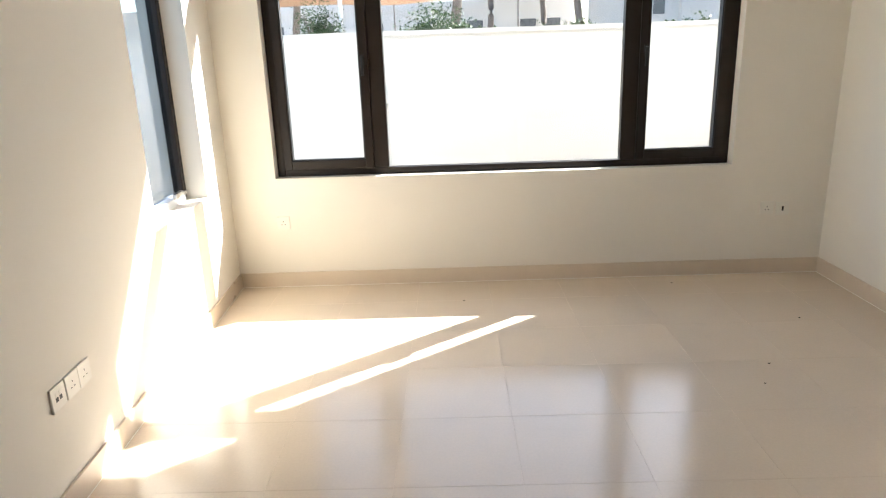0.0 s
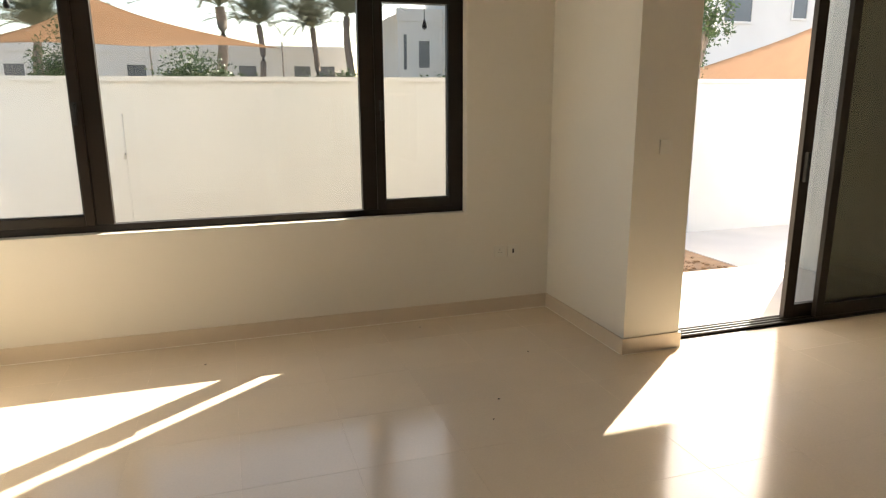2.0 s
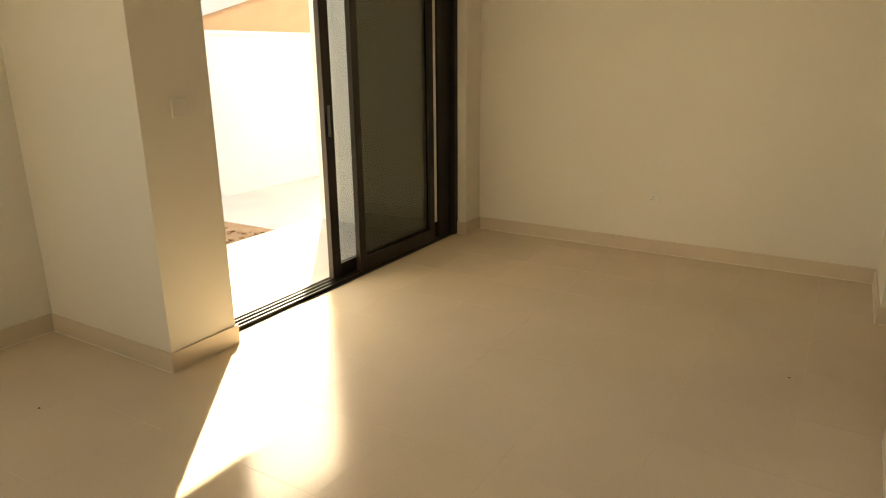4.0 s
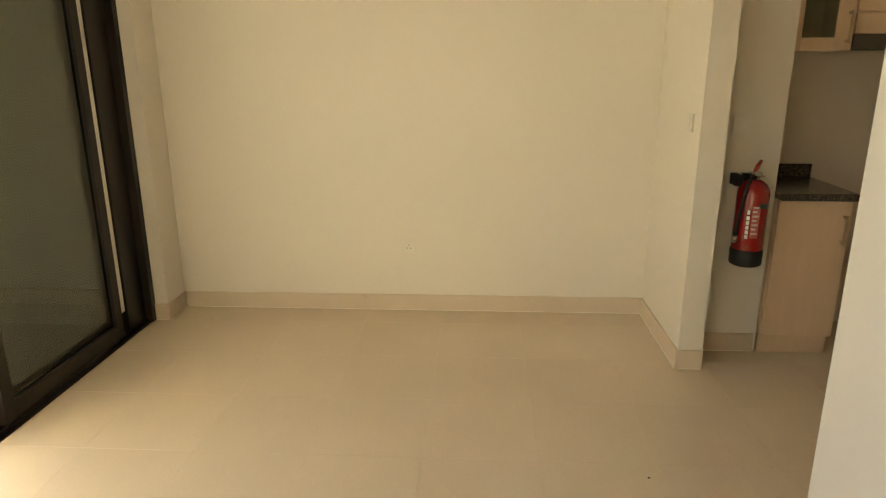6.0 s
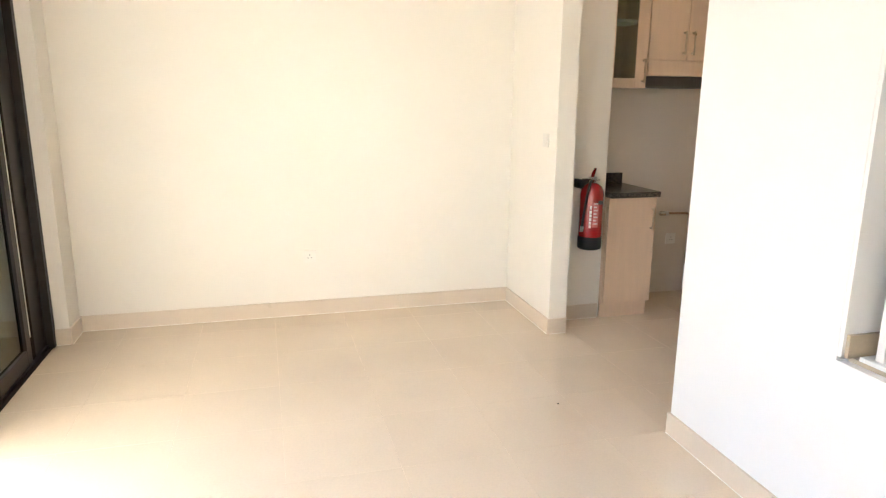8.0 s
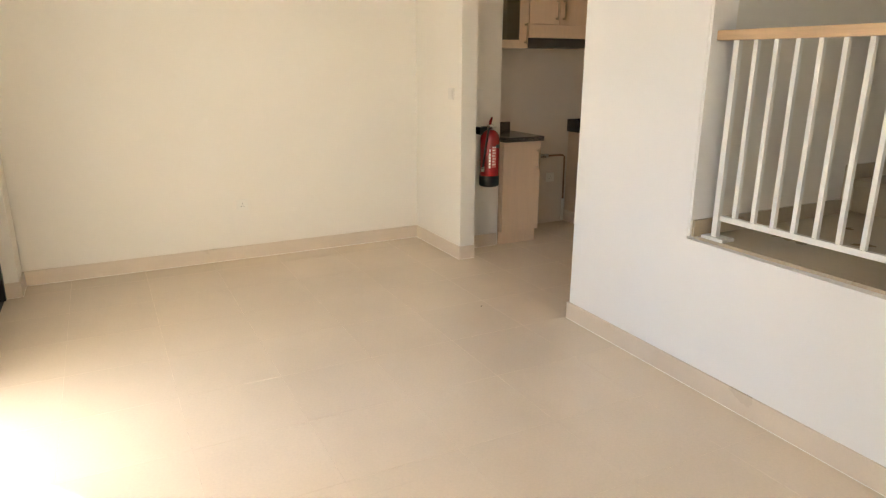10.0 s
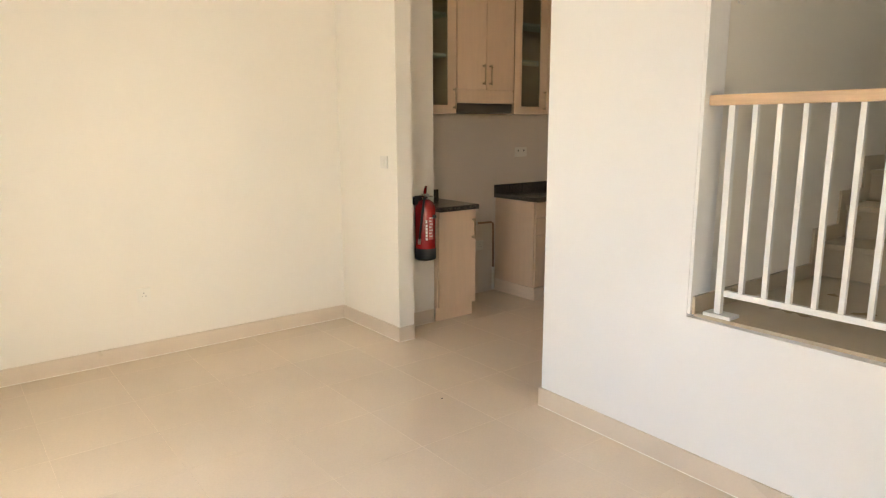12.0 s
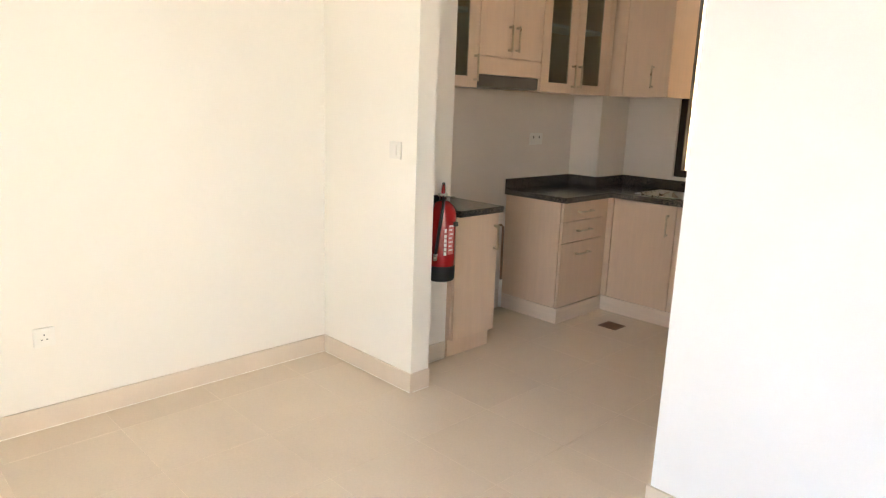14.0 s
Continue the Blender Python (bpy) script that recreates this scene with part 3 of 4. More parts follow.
# ---- sockets and switches ----
def plate(name, at, facing, label, kind="socket", w=.086):
    """A wall plate; facing: 'x' or 'y' with its sign."""
    p = thing(name, at, label, "socket" if kind != "switch" else "switch", "wall plates")
    c = Vector(at)
    out = Vector({"-x": (-1, 0, 0), "+x": (1, 0, 0), "-y": (0, -1, 0), "+y": (0, 1, 0)}[facing])
    side = Vector((0, 0, 1)).cross(out)

    def slab(s0, z0, s1, z1, d0, d1, bevel):
        p0, p1 = c + side * s0 + Vector((0, 0, z0)) + out * d0, c + side * s1 + Vector((0, 0, z1)) + out * d1
        bm = bmesh.new()
        return box(bm, *[min(p0[i], p1[i]) for i in range(3)], *[max(p0[i], p1[i]) for i in range(3)], bevel=bevel)
    part("cover", slab(-w / 2, -.043, w / 2, .043, 0, .009, .002), SWITCHGREY if kind == "switch" else PLASTIC, p)
    if kind == "socket":
        for s, z, a, b in ((0, .011, .002, .004), (-.011, -.010, .0035, .002), (.011, -.010, .0035, .002)):
            part("pin_hole", slab(s - a, z - b, s + a, z + b, .0088, .0096, 0), DARKHOLE, p)
    elif kind == "data":
        for c0 in (.012, -.012):
            part("jack", slab(c0 - .008, -.012, c0 + .008, .004, .0088, .0096, 0), DARKHOLE, p)
            part("shutter", slab(c0 - .008, .007, c0 + .008, .022, .0088, .0105, .001), PLASTIC, p)
    elif kind == "aerial":
        part("jack", slab(-.006, -.016, .006, .016, .0088, .0096, 0), DARKHOLE, p)
    elif kind == "switch":
        part("rocker", slab(-.014, -.028, .014, .028, .009, .0125, .001), SWITCHGREY, p)
    elif kind == "double":
        for k in (-.035, .035):
            part("pin_hole", slab(k - .006, .004, k + .006, .02, .0088, .0096, 0), DARKHOLE, p)
    return p


SOCK = "white plastic three-pin wall socket"
plate("wall_socket", (-.94, BAY_Y, .455), "-y", SOCK)
plate("wall_socket", (2.31, BAY_Y, .457), "-y", SOCK)
plate("data_outlet", (2.415, BAY_Y, .452), "-y", "white plastic aerial outlet beside a socket", "aerial")
plate("wall_socket", (EAST, 3.185, .425), "-x", SOCK)
plate("wall_switch", (5.258, SOUTH, 1.255), "+y", "pale grey plastic light switch beside the kitchen opening", "switch")
for name, y, label, kind in (("wall_socket", 3.575, SOCK, "socket"), ("wall_socket", 3.487, SOCK, "socket"), ("data_outlet", 3.392, "white plastic data outlet beside two sockets", "data")):
    p = plate(name, (BAY_L, y, .43), "+x", label, kind)
    p.matrix_world = WEST @ Matrix.Translation((BAY_L, y, .43))
plate("wall_socket", (KX, -.135, 1.26), "-x", "white plastic double socket above the worktop", "double", .15)
plate("wall_socket", (KX, .36, .44), "-x", SOCK)
plate("blank_plate", (5.345, 1.427, 1.235), "-x", "white plastic blank wall plate above the extinguisher", "blank")
plate("blank_plate", (2.91, DOOR_Y, 1.26), "-y", "white plastic blank wall plate on the pier", "blank")


# ---- gas pipe in the cooker gap ----
def gas_pipe():
    g = thing("gas_pipe", (KX, .45, .2), "brown gas pipe with valve in the cooker gap", "pipe")
    bm = bmesh.new()
    tube(bm, [(KX, .47, .65), (KX - .03, .47, .65), (KX - .035, .45, .65), (KX - .035, .25, .645), (KX - .035, .228, .63), (KX - .035, .222, .22)], .009, 8)
    part("pipe", bm, material("copper_brown_pipe", (0.30, 0.19, 0.11), 0.45, metal=0.5, vary=0.2, scale=12), g)
    bm = bmesh.new()
    tube(bm, [(KX - .033, .49, .65), (KX - .033, .42, .65)], .018, 10)
    part("valve", bm, STEEL, g)
    bm = bmesh.new()
    tube(bm, [(KX - .035, .222, .23), (KX - .035, .222, .02)], .012, 8)
    part("sleeve", bm, PLASTIC, g, "white plastic pipe sleeve")


gas_pipe()

RUST = material("rusty_brown_metal", (0.22, 0.13, 0.08), 0.5, metal=0.4, vary=0.2, scale=20)
d = thing("floor_drain", (5.0, -.11, 0), "brown metal floor drain grate set in the tiles", "drain")
part("frame", boxes((4.93, -.18, .0005, 5.07, -.168, .004), (4.93, -.052, .0005, 5.07, -.04, .004), (4.93, -.168, .0005, 4.942, -.052, .004), (5.058, -.168, .0005, 5.07, -.052, .004)),
     RUST, d)
for k in range(7):
    part("slat", boxes((4.942, -.164 + k * .016, .0005, 5.058, -.155 + k * .016, .0032)), RUST, d)


# ---- fire extinguisher ----
def extinguisher():
    cx, cy, z = 5.256, 1.362, .528
    e = thing("fire_extinguisher", (cx, cy, z), "red fire extinguisher hung on the wall", "fire extinguisher")
    bm = bmesh.new()
    lathe(bm, (cx, cy, z), [(.071, .085), (.072, .09), (.072, .40), (.068, .43), (.056, .455), (.036, .473), (.024, .48)])
    part("cylinder", bm, RED, e)
    bm = bmesh.new()
    lathe(bm, (cx, cy, z), [(.060, 0), (.068, .004), (.0735, .012), (.0735, .092), (.0715, .096)])
    part("base", bm, RUBBER, e, "black plastic base")
    bm = bmesh.new()
    lathe(bm, (cx, cy, z), [(.02, .478), (.02, .50), (.026, .503), (.026, .52), (.016, .525)], 16)
    part("valve", bm, STEEL, e)
    part("carry_handle", box(bmesh.new(), cx - .075, cy - .011, z + .505, cx + .03, cy + .011, z + .513, bevel=.003), STEEL, e)
    bm = bmesh.new()
    tube(bm, [(cx - .012, cy + .012, z + .512), (cx + .004, cy - .004, z + .545), (cx + .03, cy - .03, z + .575)], [.010, .011, .009], 8)
    part("lever", bm, RED, e, "red squeeze lever")
    ring = lambda deg, rad, h: (cx + rad * math.cos(radians(deg)), cy + rad * math.sin(radians(deg)), z + h)
    bm = bmesh.new()
    tube(bm, [ring(140, .02, .50), ring(140, .055, .49), ring(136, .08, .45), ring(130, .081, .38), ring(122, .081, .28), ring(115, .081, .17)], .008, 8)
    part("hose", bm, RUBBER, e, "black rubber hose")
    bm = bmesh.new()
    tube(bm, [ring(115, .081, .175), ring(113, .081, .135)], .0105, 8)
    part("nozzle", bm, STEEL, e)
    part("bracket", boxes((cx + .05, cy - .03, z + .38, 5.345, cy + .03, z + .50), (cx + .0, cy + .055, z + .44, 5.345, cy + .085, z + .50), bevel=.003), RUBBER, e, "black wall bracket")
    part("gauge", box(bmesh.new(), cx - .082, cy - .035, z + .335, cx - .066, cy - .008, z + .362, bevel=.004), RUBBER, e)

    def patch(a0, a1, z0, z1, mat, name, label=""):
        bm = bmesh.new()
        n, r = 5, .0727
        cols = [[bm.verts.new((cx + r * math.cos(a), cy + r * math.sin(a), z + h)) for h in (z0, z1)] for a in (radians(a0 + (a1 - a0) * k / n) for k in range(n + 1))]
        for p, q in zip(cols, cols[1:]):
            bm.faces.new((p[0], q[0], q[1], p[1]))
        part(name, bm, mat, e, label)
    # upright lettering and instruction text as plain bars
    for k in range(5):
        patch(145, 156, .165 + k * .026, .186 + k * .026, LABELWHITE, "lettering", "white printed bar")
    patch(146, 155, .30, .325, LABELWHITE, "emblem", "round white emblem")
    pink = material("faded_red_label", (0.50, 0.12, 0.11), 0.4, vary=0.05, scale=20, bump=0.0)
    patch(162, 190, .17, .345, pink, "label", "pale red instruction label")
    for k in range(7):
        patch(165, 187 - 7 * (k % 2), .335 - k * .024, .345 - k * .024, LABELWHITE, "lettering")

    e.scale = (1.08, 1.08, .93)


extinguisher()


# ---- stairs and railing ----
def stairs():
    s = tagged(thing("staircase", (2.4, .5, 0), "beige stone stair flight rising from a landing", "stairs"), kind="structure")
    part("landing", boxes((1.2, .53, -.05, 2.879, 1.572, .70), (1.2, .51, .70, 2.879, 1.69, .714)), STAIRSTONE, s)
    for k in range(10):
        y1 = .53 - .285 * k
        z1 = .714 + .178 * (k + 1)
        part("step", boxes((1.95, y1 - .285, max(-.05, z1 - .6), 2.879, y1, z1 - .03), (1.95, y1 - .285, z1 - .03, 2.879, y1 + .02, z1), bevel=.004), STAIRSTONE, s)
        part("skirting_piece", boxes((2.866, y1 - .285 + .09, z1 - .17, 2.879, y1 + .09, z1 + .08)), STAIRSTONE, s)
    part("skirting_piece", boxes((2.866, .62, .714, 2.879, 1.71, .79)), STAIRSTONE, s)


stairs()
structure("wall_stair_core", boxes((1.2, -2.4, -.1, 1.949, .43, 5.2)), PAINT, "cream painted stair core", "wall")


def railing():
    y = 1.66
    r = thing("stair_railing", (2.0, y, .714), "white steel railing with a light beech handrail", "railing")
    part("handrail", box(bmesh.new(), 1.21, y - .03, 1.579, 2.879, y + .03, 1.621, bevel=.006), RAILWOOD, r, "light beech wood handrail")
    p = part("post", box(bmesh.new(), 2.775, y - .0135, .722, 2.802, y + .0135, 1.579, bevel=.002), WHITEMETAL, r)
    part("base_plate", box(bmesh.new(), 2.720, y - .045, .7145, 2.84, y + .032, .730, bevel=.003), WHITEMETAL, p)
    part("bottom_rail", box(bmesh.new(), 1.21, y - .012, .806, 2.766, y + .012, .831, bevel=.002), WHITEMETAL, r)
    for k in range(15):
        x = 2.697 - .0936 * k
        part("baluster", box(bmesh.new(), x - .0098, y - .0098, .831, x + .0098, y + .0098, 1.579, bevel=.0015), WHITEMETAL, r)


# unseen window, added so that daylight reaches the stairs
def added_stair_window():
    w = tagged(thing("window_4", (2.05, -2.5, 3.0), "unseen dark bronze window added to light the stairwell", "window"), kind="structure")
    part("window_frame", boxes((1.3, -2.6, 3.0, 1.35, -2.54, 4.95), (2.7, -2.6, 3.0, 2.75, -2.54, 4.95), (1.35, -2.6, 3.0, 2.7, -2.54, 3.05), (1.35, -2.6, 4.9, 2.7, -2.54, 4.95), bevel=.003), BRONZE, w)
    part("pane", boxes((1.35, -2.573, 3.05, 2.7, -2.567, 4.9)), STAIRGLASS, w)


added_stair_window()
railing()
plate("wall_plate", (2.88, 1.50, 2.03), "-x", "small white fitting on the stair wall", "blank", .05)

# ---- outdoors: garden ----
structure("ground", boxes((-900, -900, -.3, 900, 900, -.14)), SAND, "pale sandy ground", "ground")
structure("pavement", boxes((-4.9, 4.98, -.139, 8.9, 6.50, -.10), (5.22, 6.50, -.139, 8.9, 8.10, -.10), (-4.9, -1.8, -.139, BAY_L - .25, 4.98, -.10)), PAVING,
          "pale concrete patio paving", "pavement")
structure("garden_bed", boxes((-4.9, 6.50, -.139, 5.22, 8.10, -.108)), SOIL, "brown bare soil beside the patio", "soil")
rnd = random.Random(77)
clods = bmesh.new()
for _ in range(260):
    r = rnd.uniform(.008, .03)
    c = Vector((rnd.uniform(3.6, 5.1), 6.55 + 1.5 * rnd.random() ** 1.3, -.108 + r * .25))
    lump = bmesh.ops.create_icosphere(clods, subdivisions=1, radius=r)["verts"]
    for v in lump:
        v.co = c + Vector((v.co.x * rnd.uniform(.7, 1.3), v.co.y * rnd.uniform(.7, 1.3), v.co.z * rnd.uniform(.4, .8)))
tagged(link("soil_clods", clods, SOIL), "loose brown clods on the bare soil", "soil", kind="stuff")
structure("boundary_wall", boxes((-5.1, 8.10, -.3, 9.1, 8.30, 1.71), (-5.1, -6, -.3, -4.9, 8.10, 1.71), (8.9, 4.98, -.3, 9.1, 8.10, 1.71),
          (-5.13, 8.075, 1.71, 9.13, 8.325, 1.752), (-5.13, -6, 1.71, -4.87, 8.075, 1.752), (8.87, 4.98, 1.71, 9.13, 8.075, 1.752)), BOUNDARY,
          "cream rendered garden boundary wall", "wall")
structure("porch_wall", boxes((5.76, 4.98, -.14, 5.96, 6.40, 3.28)), BOUNDARY, "cream rendered porch side wall", "wall")
plinth_outside = structure("house_outside", boxes((BAY_L - .27, -1.82, -.14, BAY_L - .251, 5.99, .60)), BOUNDARY, "cream rendered plinth of the house", "wall")
plinth_outside.matrix_world = WEST


structure("side_passage_wall", boxes((-4.9, -3.9, -.3, 8.9, -3.7, 3.0)), BOUNDARY, "cream rendered wall behind the house", "wall")


def garden_tap(x):
    g = thing("garden_tap", (x, 8.10, -.1), "grey garden tap pipe on the boundary wall", "tap")
    bm = bmesh.new()
    tube(bm, [(x, 8.094, -.1), (x, 8.094, 1.42)], .005, 8)
    part("pipe", bm, BOUNDARY, g)
    bm = bmesh.new()
    tube(bm, [(x, 8.095, 1.06), (x, 8.03, 1.06), (x, 8.015, 1.02)], .013, 8)
    part("spout", bm, STEEL, g)


garden_tap(-.41)

FROND = material("dusty_palm_green", (0.15, 0.17, 0.12), 0.6, vary=0.25, scale=5, bump=0.0)
LEAF = material("shrub_leaf_green", (0.06, 0.10, 0.03), 0.55, vary=0.35, scale=6, bump=0.0)
FLOWER = material("white_blossom", (0.70, 0.66, 0.60), 0.7, vary=0.05, scale=6, bump=0.0)
TRUNK = material("grey_brown_palm_trunk", (0.20, 0.16, 0.13), 0.9, vary=0.25, scale=5, bump=0.6, bump_scale=30)
SAIL = material("sand_orange_shade_cloth", (0.50, 0.365, 0.27), 0.8, vary=0.05, scale=2, bump=0.1, bump_scale=300)
HOUSE = material("pale_villa_render", (0.66, 0.625, 0.58), 0.9, vary=0.05, scale=0.4, bump=0.2, bump_scale=40, spec=0.2)
DARKWIN = material("dark_window_glass", (0.11, 0.115, 0.125), 0.15, vary=0.1, scale=1, bump=0.0)


def palm(x, y, h, length, seed, up=1.0, count=64):
    rnd = random.Random(seed)
    p = thing("palm_tree", (x, y, -.14), "tall date palm with dusty green fronds", "palm tree", "palms beyond the wall")
    bm = bmesh.new()
    n = 14
    tube(bm, [(x + .1 * math.sin(k * .5 + seed), y, -.14 + (h + .14) * k / n) for k in range(n + 1)], [.20 - .04 * k / n + .018 * (k % 2) for k in range(n + 1)], 10)
    part("trunk", bm, TRUNK, p)
    bm = bmesh.new()
    for f in range(count):
        az, el = rnd.uniform(0, 6.283), radians(rnd.uniform(20, 86)) * up
        L = length * 1.5 * rnd.uniform(.8, 1.1)
        out = Vector((math.cos(az), math.sin(az), 0))
        pts, d, pos = [], el, Vector((x + .1 * math.sin(n * .5 + seed), y, h))
        steps = 12
        for k in range(steps + 1):
            pts.append(pos.copy())
            pos = pos + (out * math.cos(d) + Vector((0, 0, math.sin(d)))) * (L / steps)
            d -= radians(rnd.uniform(3, 6.2))
        side = out.cross(Vector((0, 0, 1)))
        for k in range(1, steps):
            q = pts[k]
            t = (pts[k + 1] - pts[k]).normalized()
            for sgn in (-1, 1):
                for j in (0, .25, .5, .75):
                    b = q + t * (L / steps) * j
                    ll = L * .22 * (1.15 - k / steps) * rnd.uniform(.8, 1.2)
                    tip = b + (side * sgn * .75 + t * .7 + Vector((0, 0, rnd.uniform(-.2, .35)))).normalized() * ll
                    w = t * .034
                    bm.faces.new([bm.verts.new(v) for v in (b - w, b + w, tip)])
        rib = [bm.verts.new(v + side * (.02 if i < steps else 0)) for i, v in enumerate(pts)]
        rib2 = [bm.verts.new(v - side * .02 + Vector((0, 0, .01))) for v in pts]
        for k in range(steps):
            bm.faces.new((rib[k], rib[k + 1], rib2[k + 1], rib2[k]))
    part("crown", bm, FROND, p)


for x, y, h, L, s in ((-7.3, 36, 4.7, 2.6, 1), (.51, 26, 4.6, 2.3, 2), (2.8, 44, 5.9, 2.5, 3), (6.3, 46, 6.0, 2.6, 4), (6.7, 36, 5.6, 2.6, 5), (-14, 30, 5.5, 2.6, 6)):
    palm(x, y, h, L, s, up=1.15 if s in (2, 5) else 1.0)


def bush(name, x, y, z0, rx, rz, seed, label, leaves=1500, flowers=0, size=.07, trunk_h=None):
    rnd = random.Random(seed)
    b = thing(name, (x, y, -.14), label, "shrub", "shrubs beyond the wall")
    bm = bmesh.new()
    tops = []
    for k in range(7):
        a = rnd.uniform(0, 6.283)
        end = Vector((x + rx * .7 * math.cos(a), y + rx * .5 * math.sin(a), z0 + rz * rnd.uniform(.1, .8)))
        mid = Vector((x, y, z0 - rz * .5)).lerp(end, .5) + Vector((0, 0, .05))
        tube(bm, [(x, y, -.14), (x, y, max(0, z0 - rz)), mid, end], [.04, .03, .018, .006], 6)
        tops.append(end)
    part("stems", bm, TRUNK, b)
    clumps = [(Vector((rnd.gauss(0, .5), rnd.gauss(0, .45), rnd.gauss(0, .42))), rnd.uniform(.2, .42)) for _ in range(30)]

    def scatter(count, s):
        bm = bmesh.new()
        for _ in range(count):
            c, r = rnd.choice(clumps)
            v = c + Vector((rnd.gauss(0, 1), rnd.gauss(0, 1), rnd.gauss(0, 1))) * r * .55
            p = Vector((x + v.x * rx, y + v.y * rx, z0 + v.z * rz))
            if p.z < -.1:
                continue
            d = Vector((rnd.gauss(0, 1), rnd.gauss(0, 1), rnd.gauss(0, .7))).normalized()
            e = d.cross(Vector((rnd.gauss(0, 1), rnd.gauss(0, 1), rnd.gauss(0, 1)))).normalized()
            L = s * rnd.uniform(.6, 1.3)
            bm.faces.new([bm.verts.new(q) for q in (p, p + d * L * .5 + e * L * .22, p + d * L, p + d * L * .5 - e * L * .22)])
        return bm
    part("foliage", scatter(leaves, size), LEAF, b)
    if flowers:
        part("blossom", scatter(flowers, size * .8), FLOWER, b, "scattered white blossoms")


bush("flowering_shrub", 0.0, 14, 1.38, 1.0, .52, 11, "green shrub dotted with white blossoms", 13000, 260, .075)
bush("garden_shrub", 2.95, 16, 1.45, .7, .6, 12, "dense green shrub behind the wall", 7000, 60, .075)
bush("garden_shrub", 3.9, 12, 1.55, .35, .45, 13, "low green shrub behind the wall", 1500, 0, .08)
bush("garden_shrub", -2.5, 15.5, 1.85, .45, .85, 14, "slender green shrub beside a pole", 4500, 90, .065)
bush("young_tree", 7.02, 9.6, 2.45, .34, .5, 15, "small leafy tree behind the wall", 2000, 0, .065)
bush("garden_shrub", -6.3, 7.2, 1.9, .6, .7, 16, "green shrub behind the side wall", 1200, 0, .09)


def shade_sail(at, corners, label):
    """A stretched four-cornered cloth with hollow edges."""
    s = thing("shade_sail", at, label, "shade sail", "shade sails")
    n = 14
    a, b, c, d = [Vector(v) for v in corners]
    bm = bmesh.new()
    grid = []
    for i in range(n + 1):
        row = []
        for k in range(n + 1):
            u, v = i / n, k / n
            u2 = u + (u - .5) * -.45 * math.sin(math.pi * v) * .5
            v2 = v + (v - .5) * -.45 * math.sin(math.pi * u) * .5
            p = a.lerp(b, u2).lerp(d.lerp(c, u2), v2)
            row.append(bm.verts.new(p))
        grid.append(row)
    for i in range(n):
        for k in range(n):
            bm.faces.new((grid[i][k], grid[i + 1][k], grid[i + 1][k + 1], grid[i][k + 1])).smooth = True
    bmesh.ops.solidify(bm, geom=bm.faces[:], thickness=.012)
    part("cloth", bm, SAIL, s)
    for p in (a, b, c, d):
        bm = bmesh.new()
        tube(bm, [(p.x, p.y, -.14), (p.x, p.y, p.z + .15)], .045 if p is b else .018, 8)
        part("pole", bm, WHITEMETAL if p is b else TRUNK, s)


shade_sail((-1, 17, -.14), ((-4.2, 16.5, 2.58), (-1.95, 15.5, 3.50), (1.75, 16.5, 2.60), (-1.2, 20, 2.85)), "sand-orange shade sail on white poles")
shade_sail((12, 12, -.14), ((7.7, 11.2, 1.85), (13.2, 11.0, 4.1), (16.5, 13, 1.3), (10.2, 14, .6)), "large sand-orange shade sail on poles")


def villa(x0, y0, x1, y1, top, windows, label, tower=None):
    v = thing("villa", ((x0 + x1) / 2, (y0 + y1) / 2, -.14), label, "house", "villas beyond the wall")
    rows = [(x0, y0, -.14, x1, y1, top), (x0 - .06, y0 - .06, top - .35, x1 + .06, y0, top + .25)]
    part("wall", boxes(*rows), HOUSE, v)
    part("roof", boxes((x0 + .2, y0 + .2, top, x1 - .2, y1 - .2, top + .12)), HOUSE, v)
    if tower:
        part("tower", boxes(tower), HOUSE, v)
    for wx, wz, w, h in windows:
        f = part("window", boxes((wx, y0 - .05, wz, wx + w, y0 - .0, wz + .09), (wx, y0 - .05, wz + h - .09, wx + w, y0, wz + h), (wx, y0 - .05, wz + .09, wx + .09, y0, wz + h - .09),
                 (wx + w - .09, y0 - .05, wz + .09, wx + w, y0, wz + h - .09)), HOUSE, v)
        part("pane", boxes((wx + .09, y0 - .015, wz + .09, wx + w - .09, y0 - .004, wz + h - .09)), DARKWIN, f)


villa(-24, 50, 9.0, 60, 4.9, [(x, 2.6, 1.3, 1.3) for x in (-20, -16.5, -12.5, -9, -5.5, -2, 1.5, 5.2, 6.9)], "long low pale villa row")
villa(9.0, 35, 16, 45, 5.7, [(10.0, 3.0, .75, 1.5), (9.2, 2.9, .35, 1.9)] + [(11.0 + .28 * k, 3.3, .16, .5) for k in range(4)], "pale two-storey villa with slit windows",
      (11.35, 34.6, -.14, 14.0, 38, 8.2))
villa(15, 24, 40, 34, 9.5, [(19.4, 4.4, 1.5, 2.2), (22.8, 4.6, .9, 1.7), (25, 4.4, 1.5, 2.2), (18.3, 4.2, .35, 1.2), (29, 4.4, 1.5, 2.2)], "large pale villa with dark windows")
villa(-40, 8, -18, 22, 5.2, [(-30, 2.5, 1.4, 1.4), (-25, 2.5, 1.4, 1.4)], "pale villa beyond the side wall")


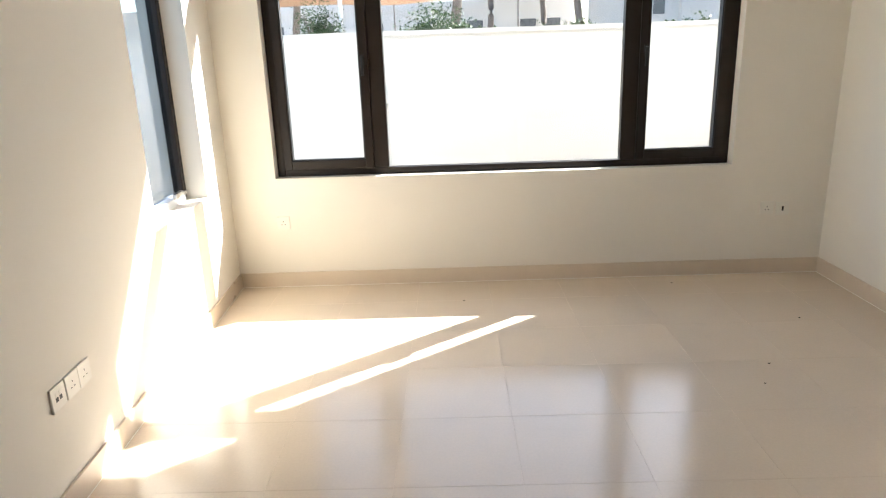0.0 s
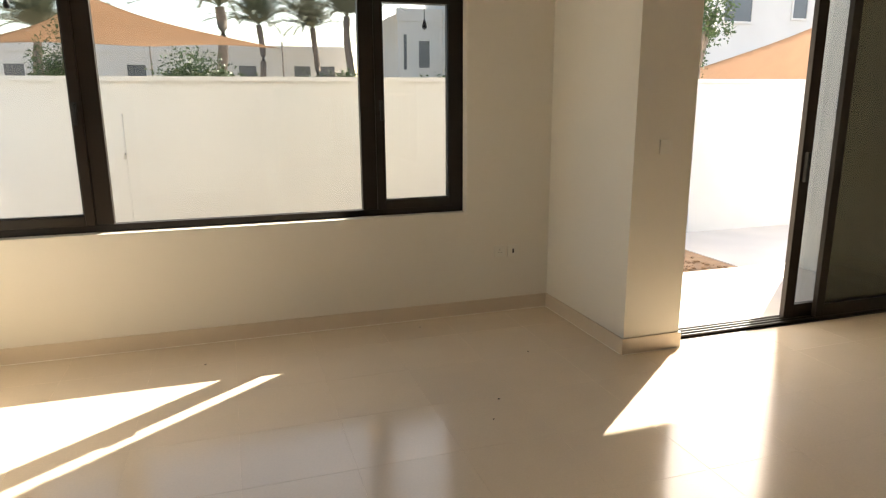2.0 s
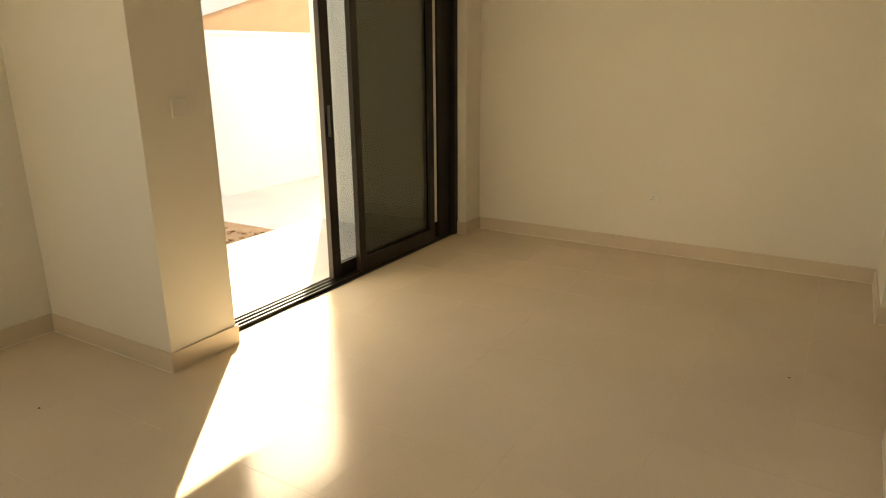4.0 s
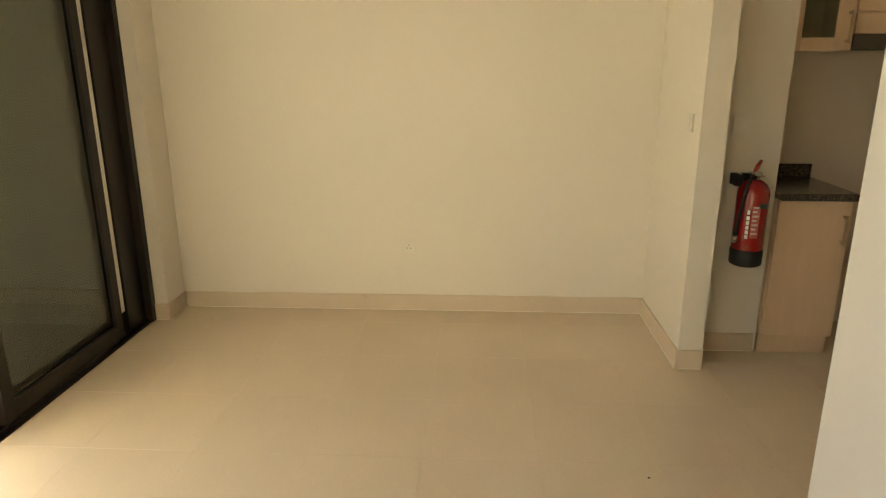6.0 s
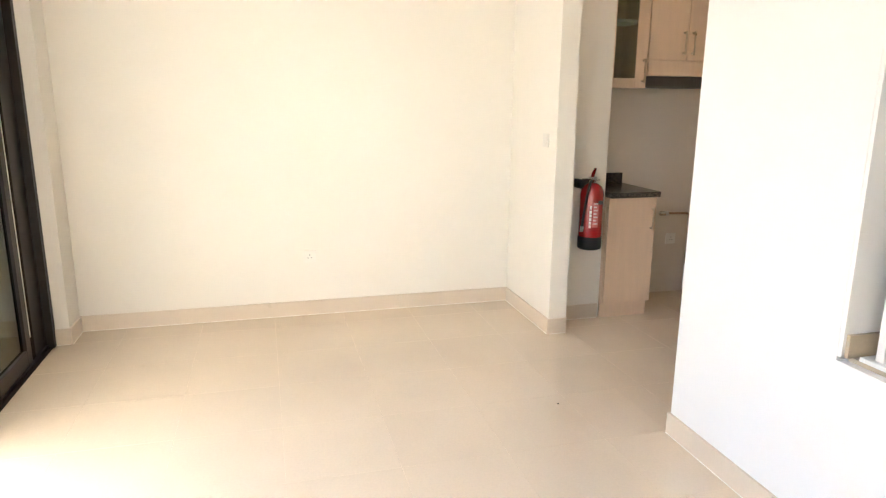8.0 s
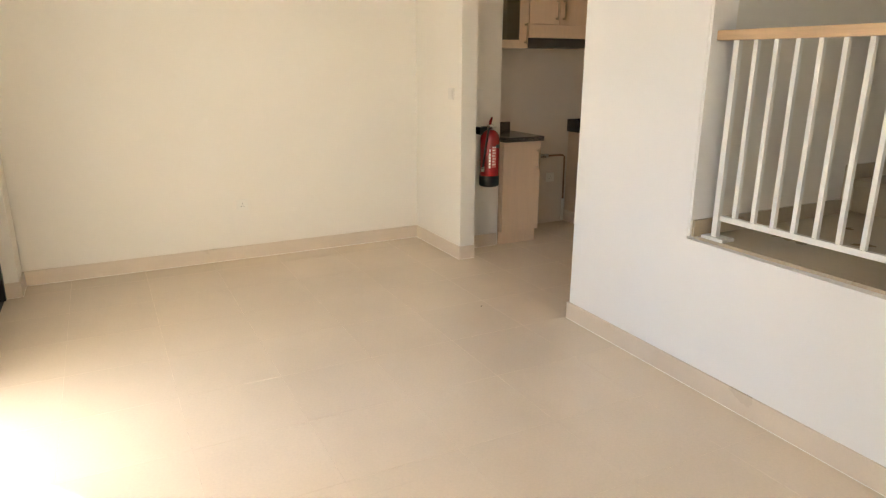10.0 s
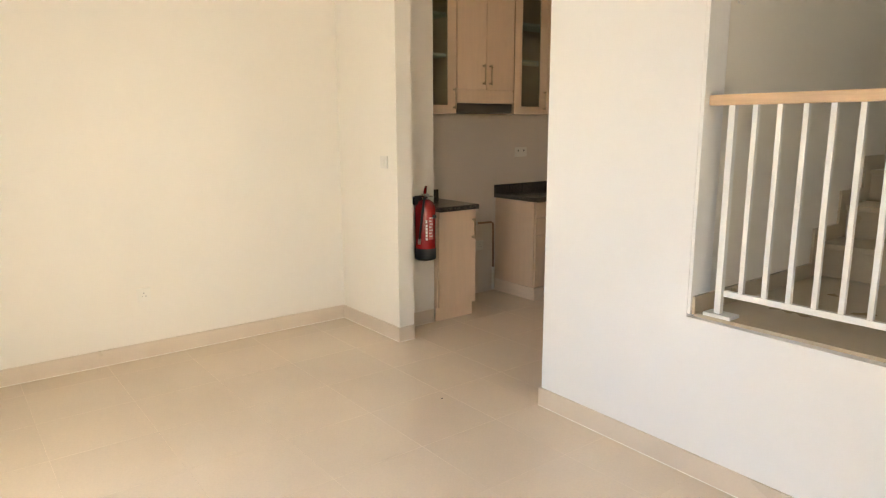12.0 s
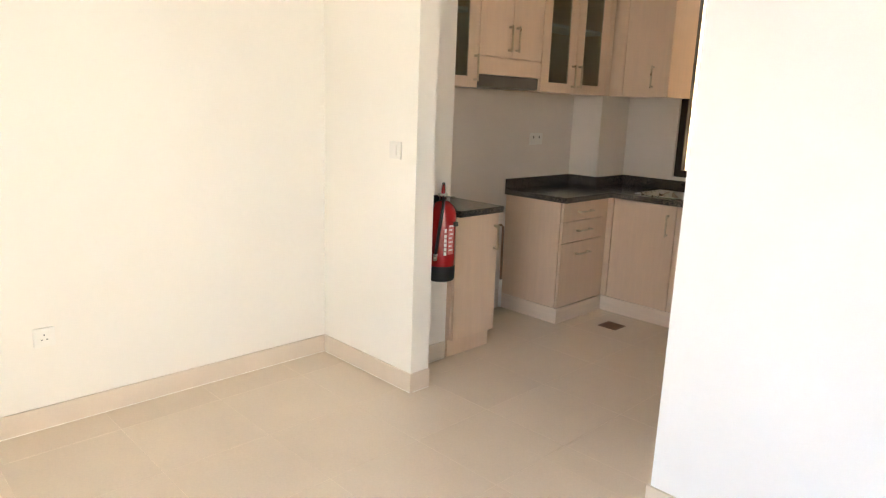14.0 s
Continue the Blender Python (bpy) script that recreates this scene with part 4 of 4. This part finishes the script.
def bulb(x, y, z):
    b = thing("hanging_bulb", (x, y, z), "small black bulb holder on a thin cable", "string light", "string lights")
    bm = bmesh.new()
    tube(bm, [(x, y, HEAD), (x, y, z + .05)], .003, 6)
    part("cable", bm, RUBBER, b)
    bm = bmesh.new()
    lathe(bm, (x, y, z), [(.010, -.005), (.018, .008), (.014, .03), (.006, .055)], 12)
    part("holder", bm, RUBBER, b)


bulb(-.66, 5.95, 2.06)
bulb(1.83, 5.95, 2.01)


# ---- crumbs left on the floor ----
CRUMB = material("dark_crumb", (0.06, 0.05, 0.04), 0.9, vary=0.3, scale=60)
for k, (x, y, r) in enumerate(((.263, 5.324, .006), (2.172, 4.90, .006), (1.742, 4.345, .006), (1.632, 4.147, .005), (4.136, 2.08, .006), (1.655, 5.545, .006))):
    bm = bmesh.new()
    bmesh.ops.create_icosphere(bm, subdivisions=1, radius=r)
    rnd = random.Random(40 + k)
    for v in bm.verts:
        v.co = Vector((x + v.co.x * rnd.uniform(.6, 1.5), y + v.co.y * rnd.uniform(.6, 1.4), max(.0003, .4 * r + v.co.z * .5)))
    tagged(link("floor_crumb", bm, CRUMB, (x, y, 0)), "small dark crumb of dirt on the tiles", "debris", "crumbs on the floor")
# ---- floor tiles ----
T, TX, TY, J = 0.474, 0.438, 3.442, 0.0010


def floor_rects():
    return [(BAY_L, -1.6, BAY_R, BAY_Y), (BAY_R, SOUTH, EAST, 4.764), (3.735, KY, EAST, SOUTH)]


def tile_mesh(w, d):
    bm = bmesh.new()
    c = 0.0003
    lo = [bm.verts.new(p) for p in ((0, 0, -.006), (w, 0, -.006), (w, d, -.006), (0, d, -.006))]
    mid = [bm.verts.new(p) for p in ((0, 0, -c), (w, 0, -c), (w, d, -c), (0, d, -c))]
    hi = [bm.verts.new(p) for p in ((c, c, 0), (w - c, c, 0), (w - c, d - c, 0), (c, d - c, 0))]
    for a, b in ((lo, mid), (mid, hi)):
        for k in range(4):
            bm.faces.new((a[k], a[(k + 1) % 4], b[(k + 1) % 4], b[k]))
    bm.faces.new(hi)
    me = bpy.data.meshes.new("tile")
    bm.to_mesh(me)
    bm.free()
    me.materials.append(TILE)
    return me


TILE_MESHES = {}
for rx0, ry0, rx1, ry1 in floor_rects():
    for i in range(math.floor((rx0 - TX) / T), math.ceil((rx1 - TX) / T)):
        for k in range(math.floor((ry0 - TY) / T), math.ceil((ry1 - TY) / T)):
            x0, x1 = max(rx0, TX + i * T + J), min(rx1, TX + (i + 1) * T - J)
            y0, y1 = max(ry0, TY + k * T + J), min(ry1, TY + (k + 1) * T - J)
            if x1 - x0 < 0.004 or y1 - y0 < 0.004:
                continue
            key = (round(x1 - x0, 4), round(y1 - y0, 4))
            if key not in TILE_MESHES:
                TILE_MESHES[key] = tile_mesh(*key)
            ob = new("tile", TILE_MESHES[key])
            ob.parent = floor
            ob.location = (x0, y0, 0)
